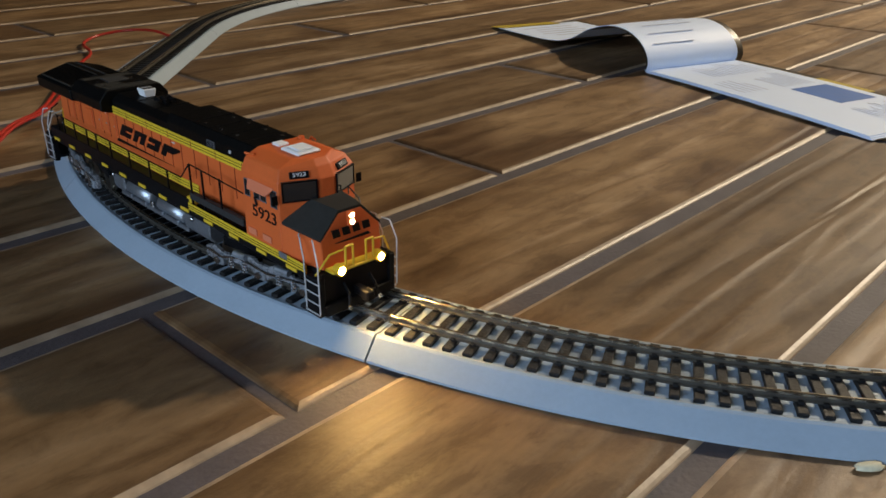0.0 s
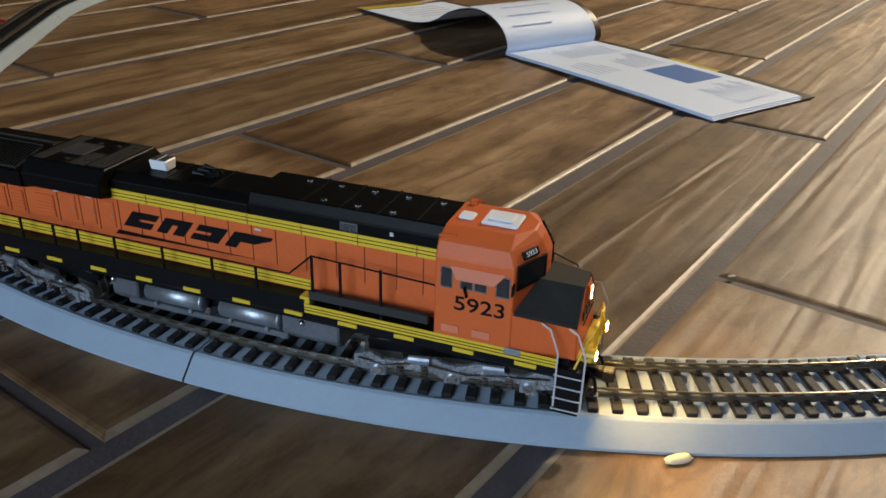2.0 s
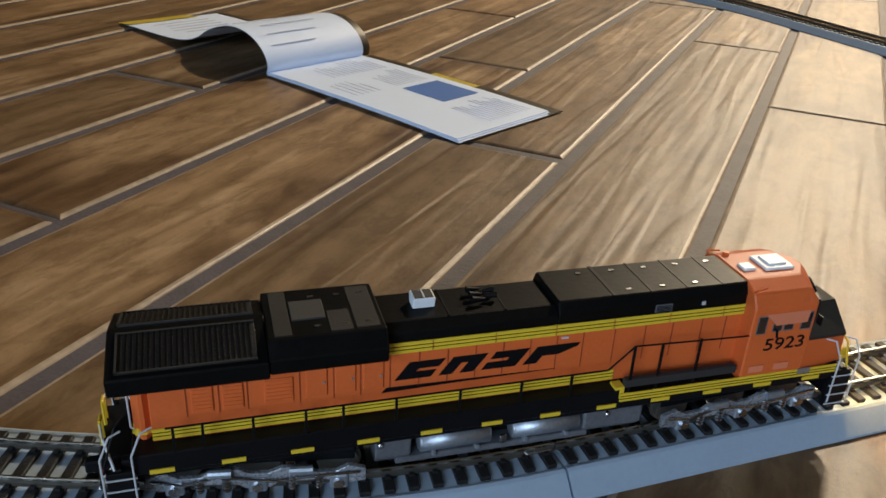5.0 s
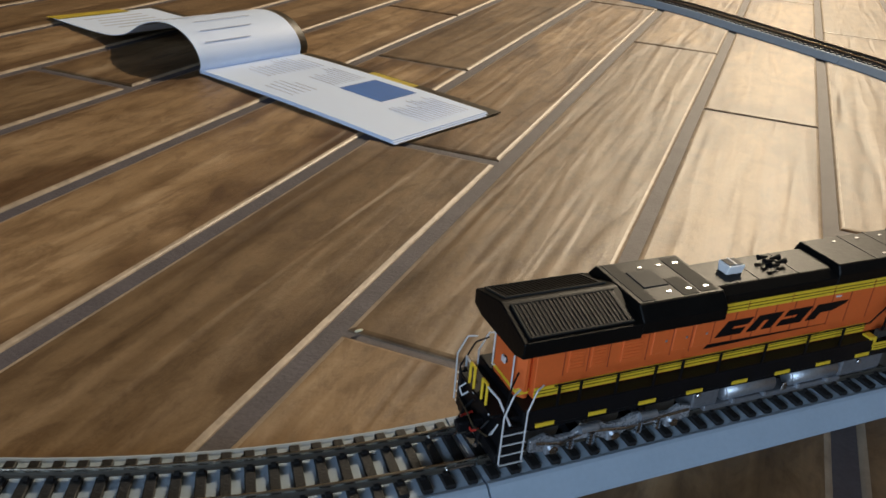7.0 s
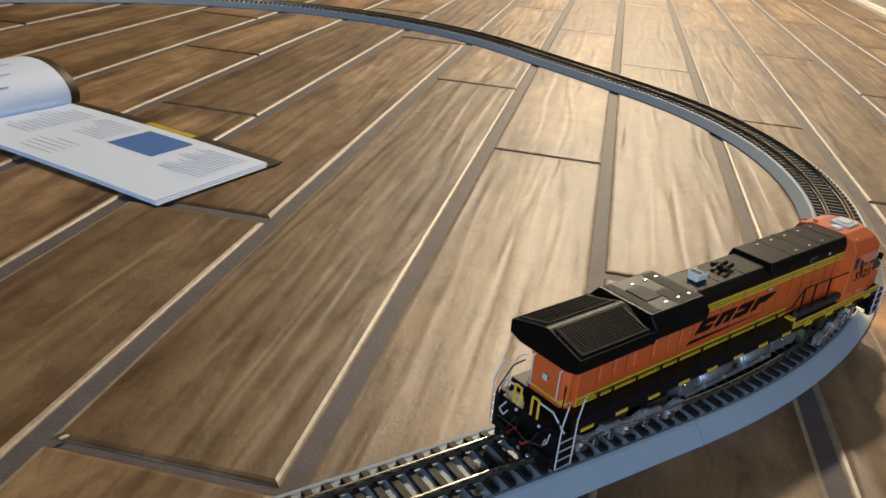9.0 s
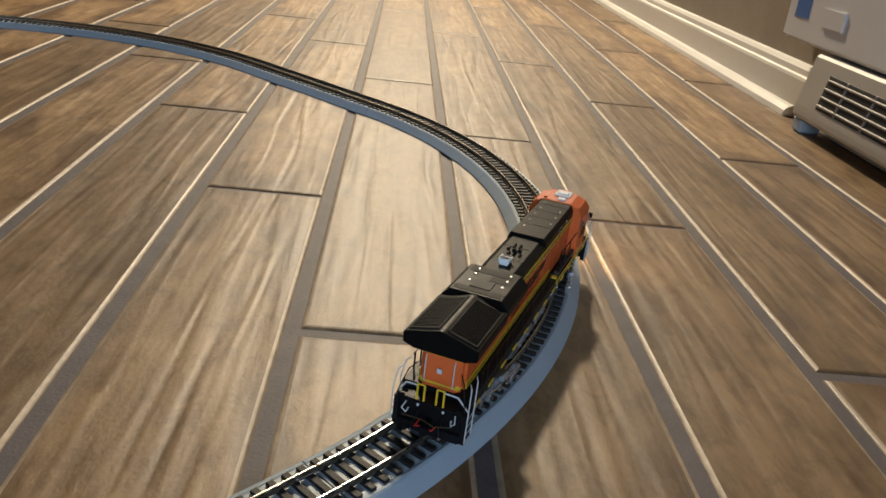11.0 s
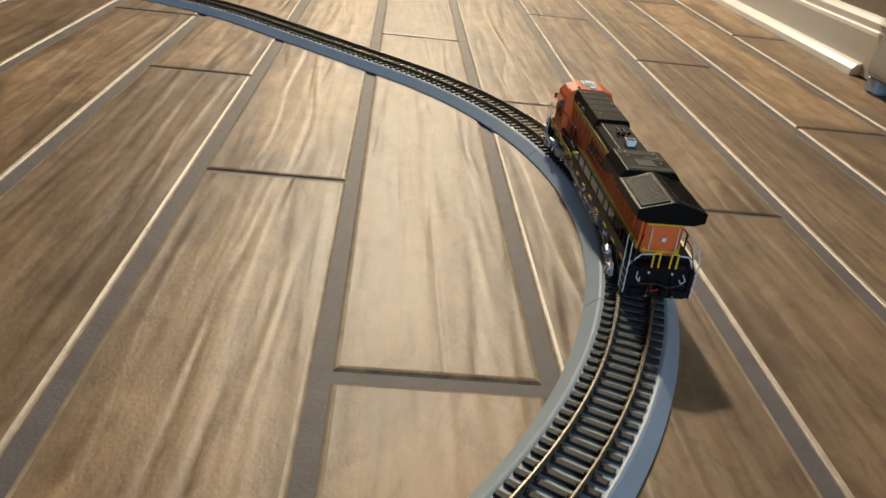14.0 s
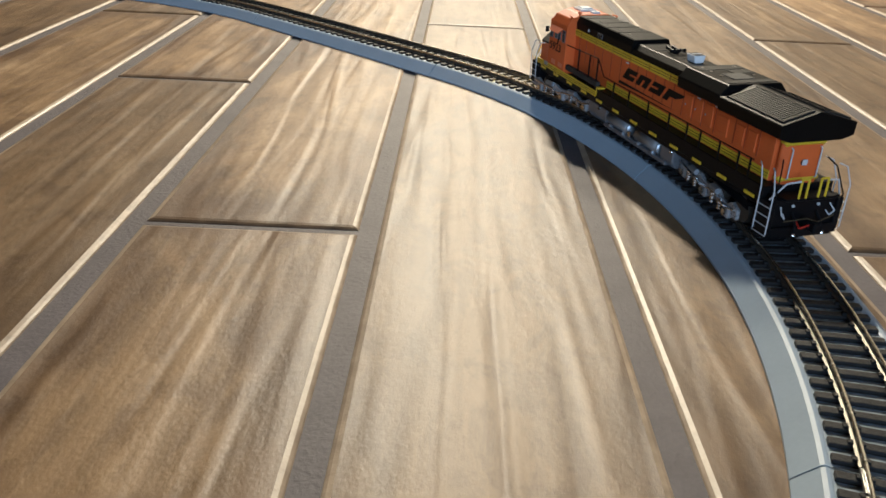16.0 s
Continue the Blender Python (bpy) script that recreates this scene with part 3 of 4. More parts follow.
    for x, y in ((0.0240, 0.0060), (0.0360, -0.0070), (0.0360, 0.0060), (0.0480, 0.0060), (0.0480, -0.0070), (0.0600, 0.0060), (0.0600, -0.0070), (0.0720, 0.0060)):
        part("lifting_eye", box(x - 0.0009, x + 0.0009, y - 0.0005, y + 0.0005, 0.0535, 0.0538), M["steel"], root, "tiny bright roof lifting eye")
    for x, y in ((-0.0490, 0.0080), (-0.0490, -0.0090), (-0.0560, 0.0080), (-0.0560, -0.0090), (-0.0640, 0.0080), (-0.0640, -0.0090)):
        part("lifting_eye", box(x - 0.0009, x + 0.0009, y - 0.0005, y + 0.0005, 0.0532, 0.0535), M["steel"], root, "tiny bright roof lifting eye")
    for x in (0.0295, 0.0300, 0.0430, 0.0560, 0.0690):
        part("roof_seam", box(x - 0.0003, x + 0.0003, -0.0100, 0.0100, 0.0533, 0.0537), M["black"], root)
    for x in (-0.0240, -0.0060):
        part("roof_seam", box(x - 0.0003, x + 0.0003, -0.0080, 0.0080, 0.0513, 0.0517), M["black"], root)
    # hood sides
    for s in (-1, 1):
        y = s * 0.0113
        for x in (-0.1020, -0.0930, -0.0850, -0.0700, -0.0600, -0.0520, -0.0430, -0.0340, -0.0250, -0.0160, -0.0070, 0.0020, 0.0110, 0.0200, 0.0310, 0.0420, 0.0520, 0.0630, 0.0720):
            part("door_seam", box(x - 0.00012, x + 0.00012, y - 0.0002, y + 0.0002, 0.0290, 0.0428), M["seam"], root)
        for x, w in ((-0.0975, 0.0030), (-0.0890, 0.0030), (-0.0760, 0.0042)):
            gr = part("louvre_panel", box(x - w, x + w, y - 0.0004, y + 0.0004, 0.0300, 0.0385, 0.0002), M["orange"], root, "orange louvred door panel")
            for k in range(6):
                z = 0.0310 + k * 0.0013
                part("louvre", box(x - w + 0.0005, x + w - 0.0005, y + s * 0.0003 - 0.0003, y + s * 0.0003 + 0.0003, z, z + 0.0005), M["orange"], gr)
        for x in (-0.0650, -0.0565, -0.0480):
            vent = part("door_panel", box(x - 0.0032, x + 0.0032, y - 0.0004, y + 0.0004, 0.0305, 0.0405, 0.0003), M["orange"], root, "raised orange hood door")
            part("latch", box(x + 0.0018, x + 0.0025, y + s * 0.0004 - 0.0002, y + s * 0.0004 + 0.0002, 0.0350, 0.0358), M["silver"], vent)
        for x in (-0.0700, -0.0555, 0.0135):
            part("data_plate", box(x - 0.0012, x + 0.0012, y - 0.0003, y + 0.0003, 0.0405, 0.0411), M["wirepaint"], root, "tiny pale data plate")
        for x in (-0.0300, -0.0100, 0.0100, 0.0300, 0.0500, 0.0700):
            part("stripe_joint", box(x - 0.00012, x + 0.00012, s * 0.0118 - 0.0002, s * 0.0118 + 0.0002, 0.0424, 0.0459), M["seam"], root)
        vents = part("roof_vent", box(0.0440, 0.0500, s * 0.0117 - 0.0003, s * 0.0117 + 0.0003, 0.0466, 0.0494), M["tank"], root, "dark louvred vent on the roof housing")
        for k in range(5):
            part("louvre", box(0.0443, 0.0497, s * 0.0119 - 0.0003, s * 0.0119 + 0.0003, 0.0468 + k * 0.0005, 0.0470 + k * 0.0005), M["roofblack"], vents)
        part("data_plate", box(0.0610, 0.0622, s * 0.0117 - 0.0003, s * 0.0117 + 0.0003, 0.0476, 0.0488), M["wirepaint"], root, "small white-framed plate on the roof housing")
        stripes(root, -0.0510, 0.0788, 0.0422, 0.0460, s * 0.0116, s)
        stripes(root, -0.1120, 0.0325, 0.0224, 0.0262, s * 0.0116, s)
        stripes(root, 0.0330, 0.1175, 0.0172, 0.0204, s * 0.0175, s)
        emblem(s, root, s * 0.01145)
        part("side_grille", box(0.0345, 0.0760, s * 0.0160 - 0.0012, s * 0.0160 + 0.0012, 0.0222, 0.0252, 0.0002), M["dark"], root, "long dark intake slot")
        part("builder_plate", box(0.1010, 0.1060, s * 0.0179 - 0.0001, s * 0.0179 + 0.0001, 0.0186, 0.0208), M["silver"], root, "small pale plate")
        # handrails
        ry = s * 0.0168
        posts = [-0.1060, -0.0980, -0.0840, -0.0690, -0.0580, -0.0420, -0.0220, -0.0020, 0.0150]
        handrail([(-0.1080, ry, 0.0300), (0.0275, ry, 0.0300), (0.0360, ry, 0.0380), (0.0790, ry, 0.0365)], 0.00032, M["black"], root, "thin black handrail")
        for x in posts:
            part("stanchion", box(x - 0.0004, x + 0.0004, ry - 0.0003, ry + 0.0003, 0.0216, 0.0300), M["black"], root)
        for x in (0.0360, 0.0460, 0.0600):
            part("stanchion", box(x - 0.0004, x + 0.0004, ry - 0.0003, ry + 0.0003, 0.0174, 0.0378), M["black"], root)
        part("step_block", box(0.0310, 0.0346, s * 0.0150 - 0.0020, s * 0.0150 + 0.0020, 0.0180, 0.0226, 0.0002), M["yellow"], root, "yellow-edged step between running boards")
    cab(root)
    ends(root)
    return root


def cab(root):
    # cab shell with roof slopes, and the nose before it
    prof = [(-0.0174, 0.0184), (0.0174, 0.0184), (0.0174, 0.0470), (0.0150, 0.0515), (0.0090, 0.0540), (-0.0090, 0.0540), (-0.0150, 0.0515), (-0.0174, 0.0470)]
    part("cab", prism(prof, 0.0780, 0.1000, "x", 0.0005), M["orange"], root, "orange wide cab")
    # front wall of two facets meeting in a blunt middle, leaning back above the windscreens
    bm = bmesh.new()
    rings = []
    for z, hw, back in ((0.0184, 0.0174, 0.0), (0.0472, 0.0174, 0.0), (0.0515, 0.0150, 0.0022), (0.0540, 0.0090, 0.0045)):
        plan = ((0.0992, -hw), (0.1025 - back, -hw), (0.1088 - back, -0.0030), (0.1088 - back, 0.0030), (0.1025 - back, hw), (0.0992, hw))
        rings.append([bm.verts.new((max(x, 0.0992 + 0.0003 * k), y, z)) for k, (x, y) in zip((0, 1, 2, 2, 1, 0), plan)])
    for lo, hi in zip(rings, rings[1:]):
        for k in range(6):
            bm.faces.new((lo[k], lo[(k + 1) % 6], hi[(k + 1) % 6], hi[k]))
    bm.faces.new(rings[0][::-1])
    bm.faces.new(rings[-1])
    bmesh.ops.bevel(bm, geom=list(bm.edges), offset=0.0003, segments=1, affect="EDGES")
    part("cab_front", bm, M["orange"], root, "orange sloped cab front")
    bm = bmesh.new()
    a = [bm.verts.new(c) for c in ((0.1018, -0.0172, 0.0184), (0.1018, 0.0172, 0.0184), (0.1018, 0.0172, 0.0322), (0.1060, 0.0070, 0.0396), (0.1060, -0.0070, 0.0396), (0.1018, -0.0172, 0.0322))]
    b = [bm.verts.new(c) for c in ((0.1222, -0.0135, 0.0184), (0.1222, 0.0135, 0.0184), (0.1216, 0.0135, 0.0296), (0.1212, 0.0050, 0.0384), (0.1212, -0.0050, 0.0384), (0.1216, -0.0135, 0.0296))]
    for i in range(6):
        bm.faces.new((a[i], a[(i + 1) % 6], b[(i + 1) % 6], b[i]))
    bm.faces.new(a[::-1])
    bm.faces.new(b)
    bmesh.ops.bevel(bm, geom=list(bm.edges), offset=0.0004, segments=1, affect="EDGES")
    part("nose", bm, M["orange"], root, "orange blunt nose")
    # dark anti-glare top of the nose
    bm = bmesh.new()
    up = 0.0004
    pts = [(0.1030, 0.0171, 0.0320), (0.1074, 0.0069, 0.0395), (0.1074, -0.0069, 0.0395), (0.1030, -0.0171, 0.0320), (0.1216, -0.0137, 0.0297), (0.1212, -0.0050, 0.0385), (0.1212, 0.0050, 0.0385), (0.1216, 0.0137, 0.0297)]
    lo = [bm.verts.new((x, y, z - 0.0003)) for x, y, z in pts]
    hi = [bm.verts.new((x, y, z + up * 2)) for x, y, z in pts]
    for vs, turn in ((hi, 1), (lo, -1)):
        for f in ((0, 1, 6, 7), (1, 2, 5, 6), (2, 3, 4, 5)):
            bm.faces.new([vs[i] for i in f][::turn])
    for i, j in ((0, 1), (1, 2), (2, 3), (3, 4), (4, 5), (5, 6), (6, 7), (7, 0)):
        bm.faces.new((lo[i], lo[j], hi[j], hi[i]))
    part("nose_top", bm, M["nosetop"], root, "matt black anti-glare nose top")
    # windows
    for s in (-1, 1):
        yy = s * 0.01735
        for x0, x1 in ((0.0802, 0.0834), (0.0864, 0.0898), (0.0908, 0.0942), (0.0975, 0.1012)):
            low = 0.0374 if x1 < 0.085 or x0 > 0.096 else 0.0378
            win = part("side_window", box(x0, x1, yy - 0.0003, yy + 0.0003, low, 0.0436, 0.0002), M["glass"], root, "dark cab side window")
            fr = box(x0 - 0.0003, x1 + 0.0003, yy - 0.0002, yy + 0.0004, 0.0436, 0.0440)
            box(x0 - 0.0003, x1 + 0.0003, yy - 0.0002, yy + 0.0004, low - 0.0004, low, bm=fr)
            box(x0 - 0.0003, x0, yy - 0.0002, yy + 0.0004, low, 0.0436, bm=fr)
            box(x1, x1 + 0.0003, yy - 0.0002, yy + 0.0004, low, 0.0436, bm=fr)
            part("window_frame", fr, M["tank"], win)
        shade = prism([(0.0828, 0.0446), (0.1000, 0.0446), (0.0972, 0.0408), (0.0856, 0.0408)], 0, 0.0005, "y")
        part("sunshade", shade, M["shade_orange"], root, "faded orange sunshade over the cab window",
             at=Matrix.Translation((0, s * 0.0176, 0.0446)) @ Matrix.Rotation(s * radians(38), 4, "X") @ Matrix.Translation((0, 0, -0.0446)))
        part("wiper", rod((0.0884, s * 0.0180, 0.0352), (0.0876, s * 0.0182, 0.0384), 0.0004), M["black"], root)
        for x0, x1 in ((0.0806, 0.0862), (0.0905, 0.0962)):
            part("door_patch", box(x0, x1, yy + s * 0.0003 - 0.0001, yy + s * 0.0003 + 0.0001, 0.0218, 0.0244), M["shade_orange"], root, "faded orange patch on the cab side")
        lettering("5923", 0.0067, Matrix.Translation((0.0925, s * 0.01755, 0.0322)) @ facing(s), M["black"], root, stretch=1.24, bold=0.00005)
        part("mirror", box(0.1026, 0.1030, s * 0.0192 - 0.0012, s * 0.0192 + 0.0012, 0.0395, 0.0430), M["black"], root)
    for s in (-1, 1):
        yaw = Matrix.Rotation(s * radians(23.6), 4, "Z")
        face = Matrix.Translation((0.1058, s * 0.0103, 0.0437)) @ yaw @ Matrix.Rotation(radians(90), 4, "Z") @ Matrix.Rotation(radians(90), 4, "X")
        win = part("windscreen", box(-0.0062, 0.0062, -0.0035, 0.0035, -0.0003, 0.0003, 0.0002), M["glass"], root, "dark windscreen pane", at=face)
        fr = None
        for a0, a1, b0, b1 in ((-0.0066, 0.0066, 0.0035, 0.0039), (-0.0066, 0.0066, -0.0039, -0.0035), (-0.0066, -0.0062, -0.0035, 0.0035), (0.0062, 0.0066, -0.0035, 0.0035)):
            fr = box(a0, a1, b0, b1, -0.0004, 0.0005, bm=fr)
        part("window_frame", fr, M["black"], win)
        board = part("number_board", box(-0.0036, 0.0036, -0.0013, 0.0013, -0.0004, 0.0005, 0.0002), M["black"], root, "black number board with white numerals",
                     at=Matrix.Translation((0.1049, s * 0.0096, 0.0494)) @ yaw @ Matrix.Rotation(radians(90), 4, "Z") @ Matrix.Rotation(radians(62), 4, "X"))
        lettering("5923", 0.0021, Matrix.Translation((0, 0, 0.0006)), M["whitepaint"], board, "numerals", 1.2)
    # white panels on the cab roof
    part("roof_panel", box(0.0880, 0.0995, -0.0058, 0.0046, 0.0539, 0.0551, 0.0005), M["whitepaint"], root, "white square panel on the cab roof")
    part("roof_panel", box(0.0803, 0.0852, -0.0046, 0.0004, 0.0539, 0.0551, 0.0005), M["whitepaint"], root, "small white panel on the cab roof")
    part("roof_panel_cap", box(0.0900, 0.0975, -0.0040, 0.0028, 0.0551, 0.0558, 0.0005), M["whitepaint"], root, "raised middle of the white roof panel")
    for s in (-1, 1):
        part("roof_bracket", wire([(0.0786, s * 0.0140, 0.0515), (0.0786, s * 0.0152, 0.0528), (0.0830, s * 0.0140, 0.0528)], 0.0004), M["orange"], root)
    part("antenna", rod((0.0815, 0.0085, 0.0535), (0.0815, 0.0085, 0.0552), 0.0012), M["orange"], root)
    part("grab_iron", wire([(0.1080, 0.0100, 0.0382), (0.1080, 0.0100, 0.0412), (0.1160, 0.0085, 0.0392), (0.1170, 0.0085, 0.0368)], 0.0003), M["steel"], root, "thin grab iron on the nose")
    # emblem and headlight on the nose
    bm = bmesh.new()
    for k in range(4):
        y = 0.0066 - k * 0.0046
        prism([(y + 0.002, 0.0296), (y - 0.0012, 0.0296), (y - 0.0020, 0.0328), (y + 0.0012, 0.0328)], 0.1220, 0.12235, "x", bm=bm)
    prism([(0.0085, 0.0270), (0.0075, 0.0282), (-0.0080, 0.0276), (-0.0060, 0.0273)], 0.1221, 0.12245, "x", bm=bm)
    part("nose_emblem", bm, M["black"], root, "small black railroad emblem on the nose")
    light = part("headlight", box(0.1206, 0.1226, -0.0016, 0.0016, 0.0326, 0.0380, 0.0003), M["orange"], root, "twin headlight in an orange housing")
    for z in (0.0341, 0.0366):
        part("lens", rod((0.1220, 0, z), (0.12275, 0, z), 0.0009, seg=12), M["headlamp"], light, "lit warm headlight lens")


def ends(root):
    for e, col in ((1, M["yellow"]), (-1, M["black"])):
        pilot = part("pilot", prism([(-0.0165, 0.0030), (0.0165, 0.0030), (0.0172, 0.0180), (-0.0172, 0.0180)], *sorted((e * 0.1205, e * 0.1235)), "x", 0.0004), M["black"], root, "black pilot plate")
        part("plough", prism([(-0.0150, 0.0012), (0.0150, 0.0012), (0.0160, 0.0060), (-0.0160, 0.0060)], *sorted((e * 0.1230, e * 0.1255)), "x", 0.0004), M["black"], root, "black snow plough")
        bm = box(*sorted((e * 0.1235, e * 0.1300)), -0.0016, 0.0016, 0.0062, 0.0095, 0.0004)
        box(*sorted((e * 0.1290, e * 0.1330)), -0.0024, 0.0012, 0.0058, 0.0100, 0.0005, bm=bm)
        part("coupler", bm, M["black"], root, "black knuckle coupler")
        part("deck", box(*sorted((e * 0.1170, e * 0.1268)), -0.0125, 0.0125, 0.0180, 0.0192, 0.0003), col, root, "end platform")
        for s in (-1, 1):
            st = part("step_well", box(*sorted((e * 0.1170, e * 0.1250)), s * 0.0165 - 0.0014, s * 0.0165 + 0.0014, 0.0016, 0.0172, 0.0003), M["black"], root, "black boarding steps")
            for k in range(4):
                z = 0.0030 + k * 0.0040
                part("step_edge", box(*sorted((e * 0.1167, e * 0.1253)), s * 0.0180 - 0.0003, s * 0.0180 + 0.0003, z, z + 0.0003), M["wirepaint"], st, "white step edge")
            for x in (0.1175, 0.1257):
                part("grab_rail", wire([(e * x, s * 0.0182, 0.0040), (e * x, s * 0.0184, 0.0230), (e * (x - 0.003), s * 0.0176, 0.0300), (e * (x - 0.006), s * 0.0160, 0.0305)], 0.0003), M["wirepaint"], root, "thin white bent grab rail")
            part("end_rail", wire([(e * 0.1262, s * 0.0030, 0.0190), (e * 0.1262, s * 0.0030, 0.0272), (e * 0.1262, s * 0.0064, 0.0272), (e * 0.1262, s * 0.0064, 0.0190)], 0.0005), M["yellow"], root, "yellow end railing")
            part("end_rail", wire([(e * 0.1262, s * 0.0064, 0.0265), (e * 0.1250, s * 0.0125, 0.0255), (e * 0.1225, s * 0.0172, 0.0180)], 0.0004), M["wirepaint"] if e < 0 else M["yellow"], root)
            part("hose", wire([(e * 0.1240, s * 0.0060, 0.0120), (e * 0.1275, s * 0.0062, 0.0085), (e * 0.1285, s * 0.0070, 0.0045)], 0.0006), M["black"], root)
            part("hose_fitting", ball((e * 0.1287, s * 0.0070, 0.0040), 0.0010), M["steel"], root)
            if e > 0:
                dl = part("ditch_light", rod((0.1245, s * 0.0092, 0.0190), (0.1275, s * 0.0092, 0.0190), 0.0022, seg=14), M["yellow"], root, "yellow ditch light housing")
                part("lens", rod((0.1268, s * 0.0092, 0.0190), (0.12758, s * 0.0092, 0.0190), 0.0013, seg=14), M["lamp"], dl, "lit warm ditch light lens")
    part("uncoupling_lever", wire([(-0.1275, -0.0120, 0.0110), (-0.1285, -0.0040, 0.0090), (-0.1285, 0.0020, 0.0110), (-0.1275, 0.0120, 0.0100)], 0.0003), M["cover"], root, "thin dark uncoupling lever")
    for s in (-1, 1):
        part("pilot_eye", ball((-0.1242, s * 0.0062, 0.0150), 0.0007, u=8, v=5), M["wirepaint"], root)
        part("jumper_cable", wire([(-0.1240, s * 0.0120, 0.0150), (-0.1265, s * 0.0130, 0.0125), (-0.1262, s * 0.0110, 0.0105), (-0.1242, s * 0.0105, 0.0120)], 0.0003), M["wirepaint"], root)
        part("end_rail", wire([(-0.1235, s * 0.0155, 0.0080), (-0.1252, s * 0.0165, 0.0190), (-0.1215, s * 0.0135, 0.0300), (-0.1180, s * 0.0108, 0.0330)], 0.00032), M["black"], root)
    part("wiring", wire([(-0.1250, 0.0040, 0.0085), (-0.1290, 0.0050, 0.0070), (-0.1298, 0.0010, 0.0085), (-0.1285, -0.0030, 0.0065), (-0.1260, -0.0045, 0.0080)], 0.0004), M["redwire"], root, "short loose red wire by the rear coupler")
    part("rear_plate", box(-0.1182, -0.1176, -0.0012, 0.0012, 0.0300, 0.0324, 0.0001), M["wirepaint"], root, "small pale emblem plate on the rear end")
    # rear face of the hood
    part("rear_wall", prism([(-0.0100, 0.0195), (0.0100, 0.0195), (0.0100, 0.0405), (-0.0100, 0.0405)], -0.1170, -0.1115, "x", 0.0022), M["orange"], root, "orange rear hood end")
    part("yellow_stripe", box(-0.1176, -0.1118, -0.0104, 0.0104, 0.0375, 0.0408, 0.0016), M["yellow"], root, "yellow stripe under the radiator")
    part("yellow_stripe", box(-0.1176, -0.1118, -0.0104, 0.0104, 0.0222, 0.0254, 0.0016), M["yellow"], root, "yellow stripe at the rear deck")
    part("rear_lamp", rod((-0.1165, 0, 0.0310), (-0.1178, 0, 0.0310), 0.0013, seg=12), M["dark"], root)
    for s in (-1, 1):
        part("grab_iron", wire([(-0.1168, s * 0.0070, 0.0240), (-0.1180, s * 0.0070, 0.0245), (-0.1180, s * 0.0070, 0.0370), (-0.1168, s * 0.0070, 0.0375)], 0.0003), M["wirepaint"], root, "thin white grab iron")


loco = locomotive()
front_truck = truck(TRUCK_X)
rear_truck = truck(-TRUCK_X)
for t in (front_truck, rear_truck):
    t.parent = loco
    tagged(t, "grey three-axle truck with bright springs")


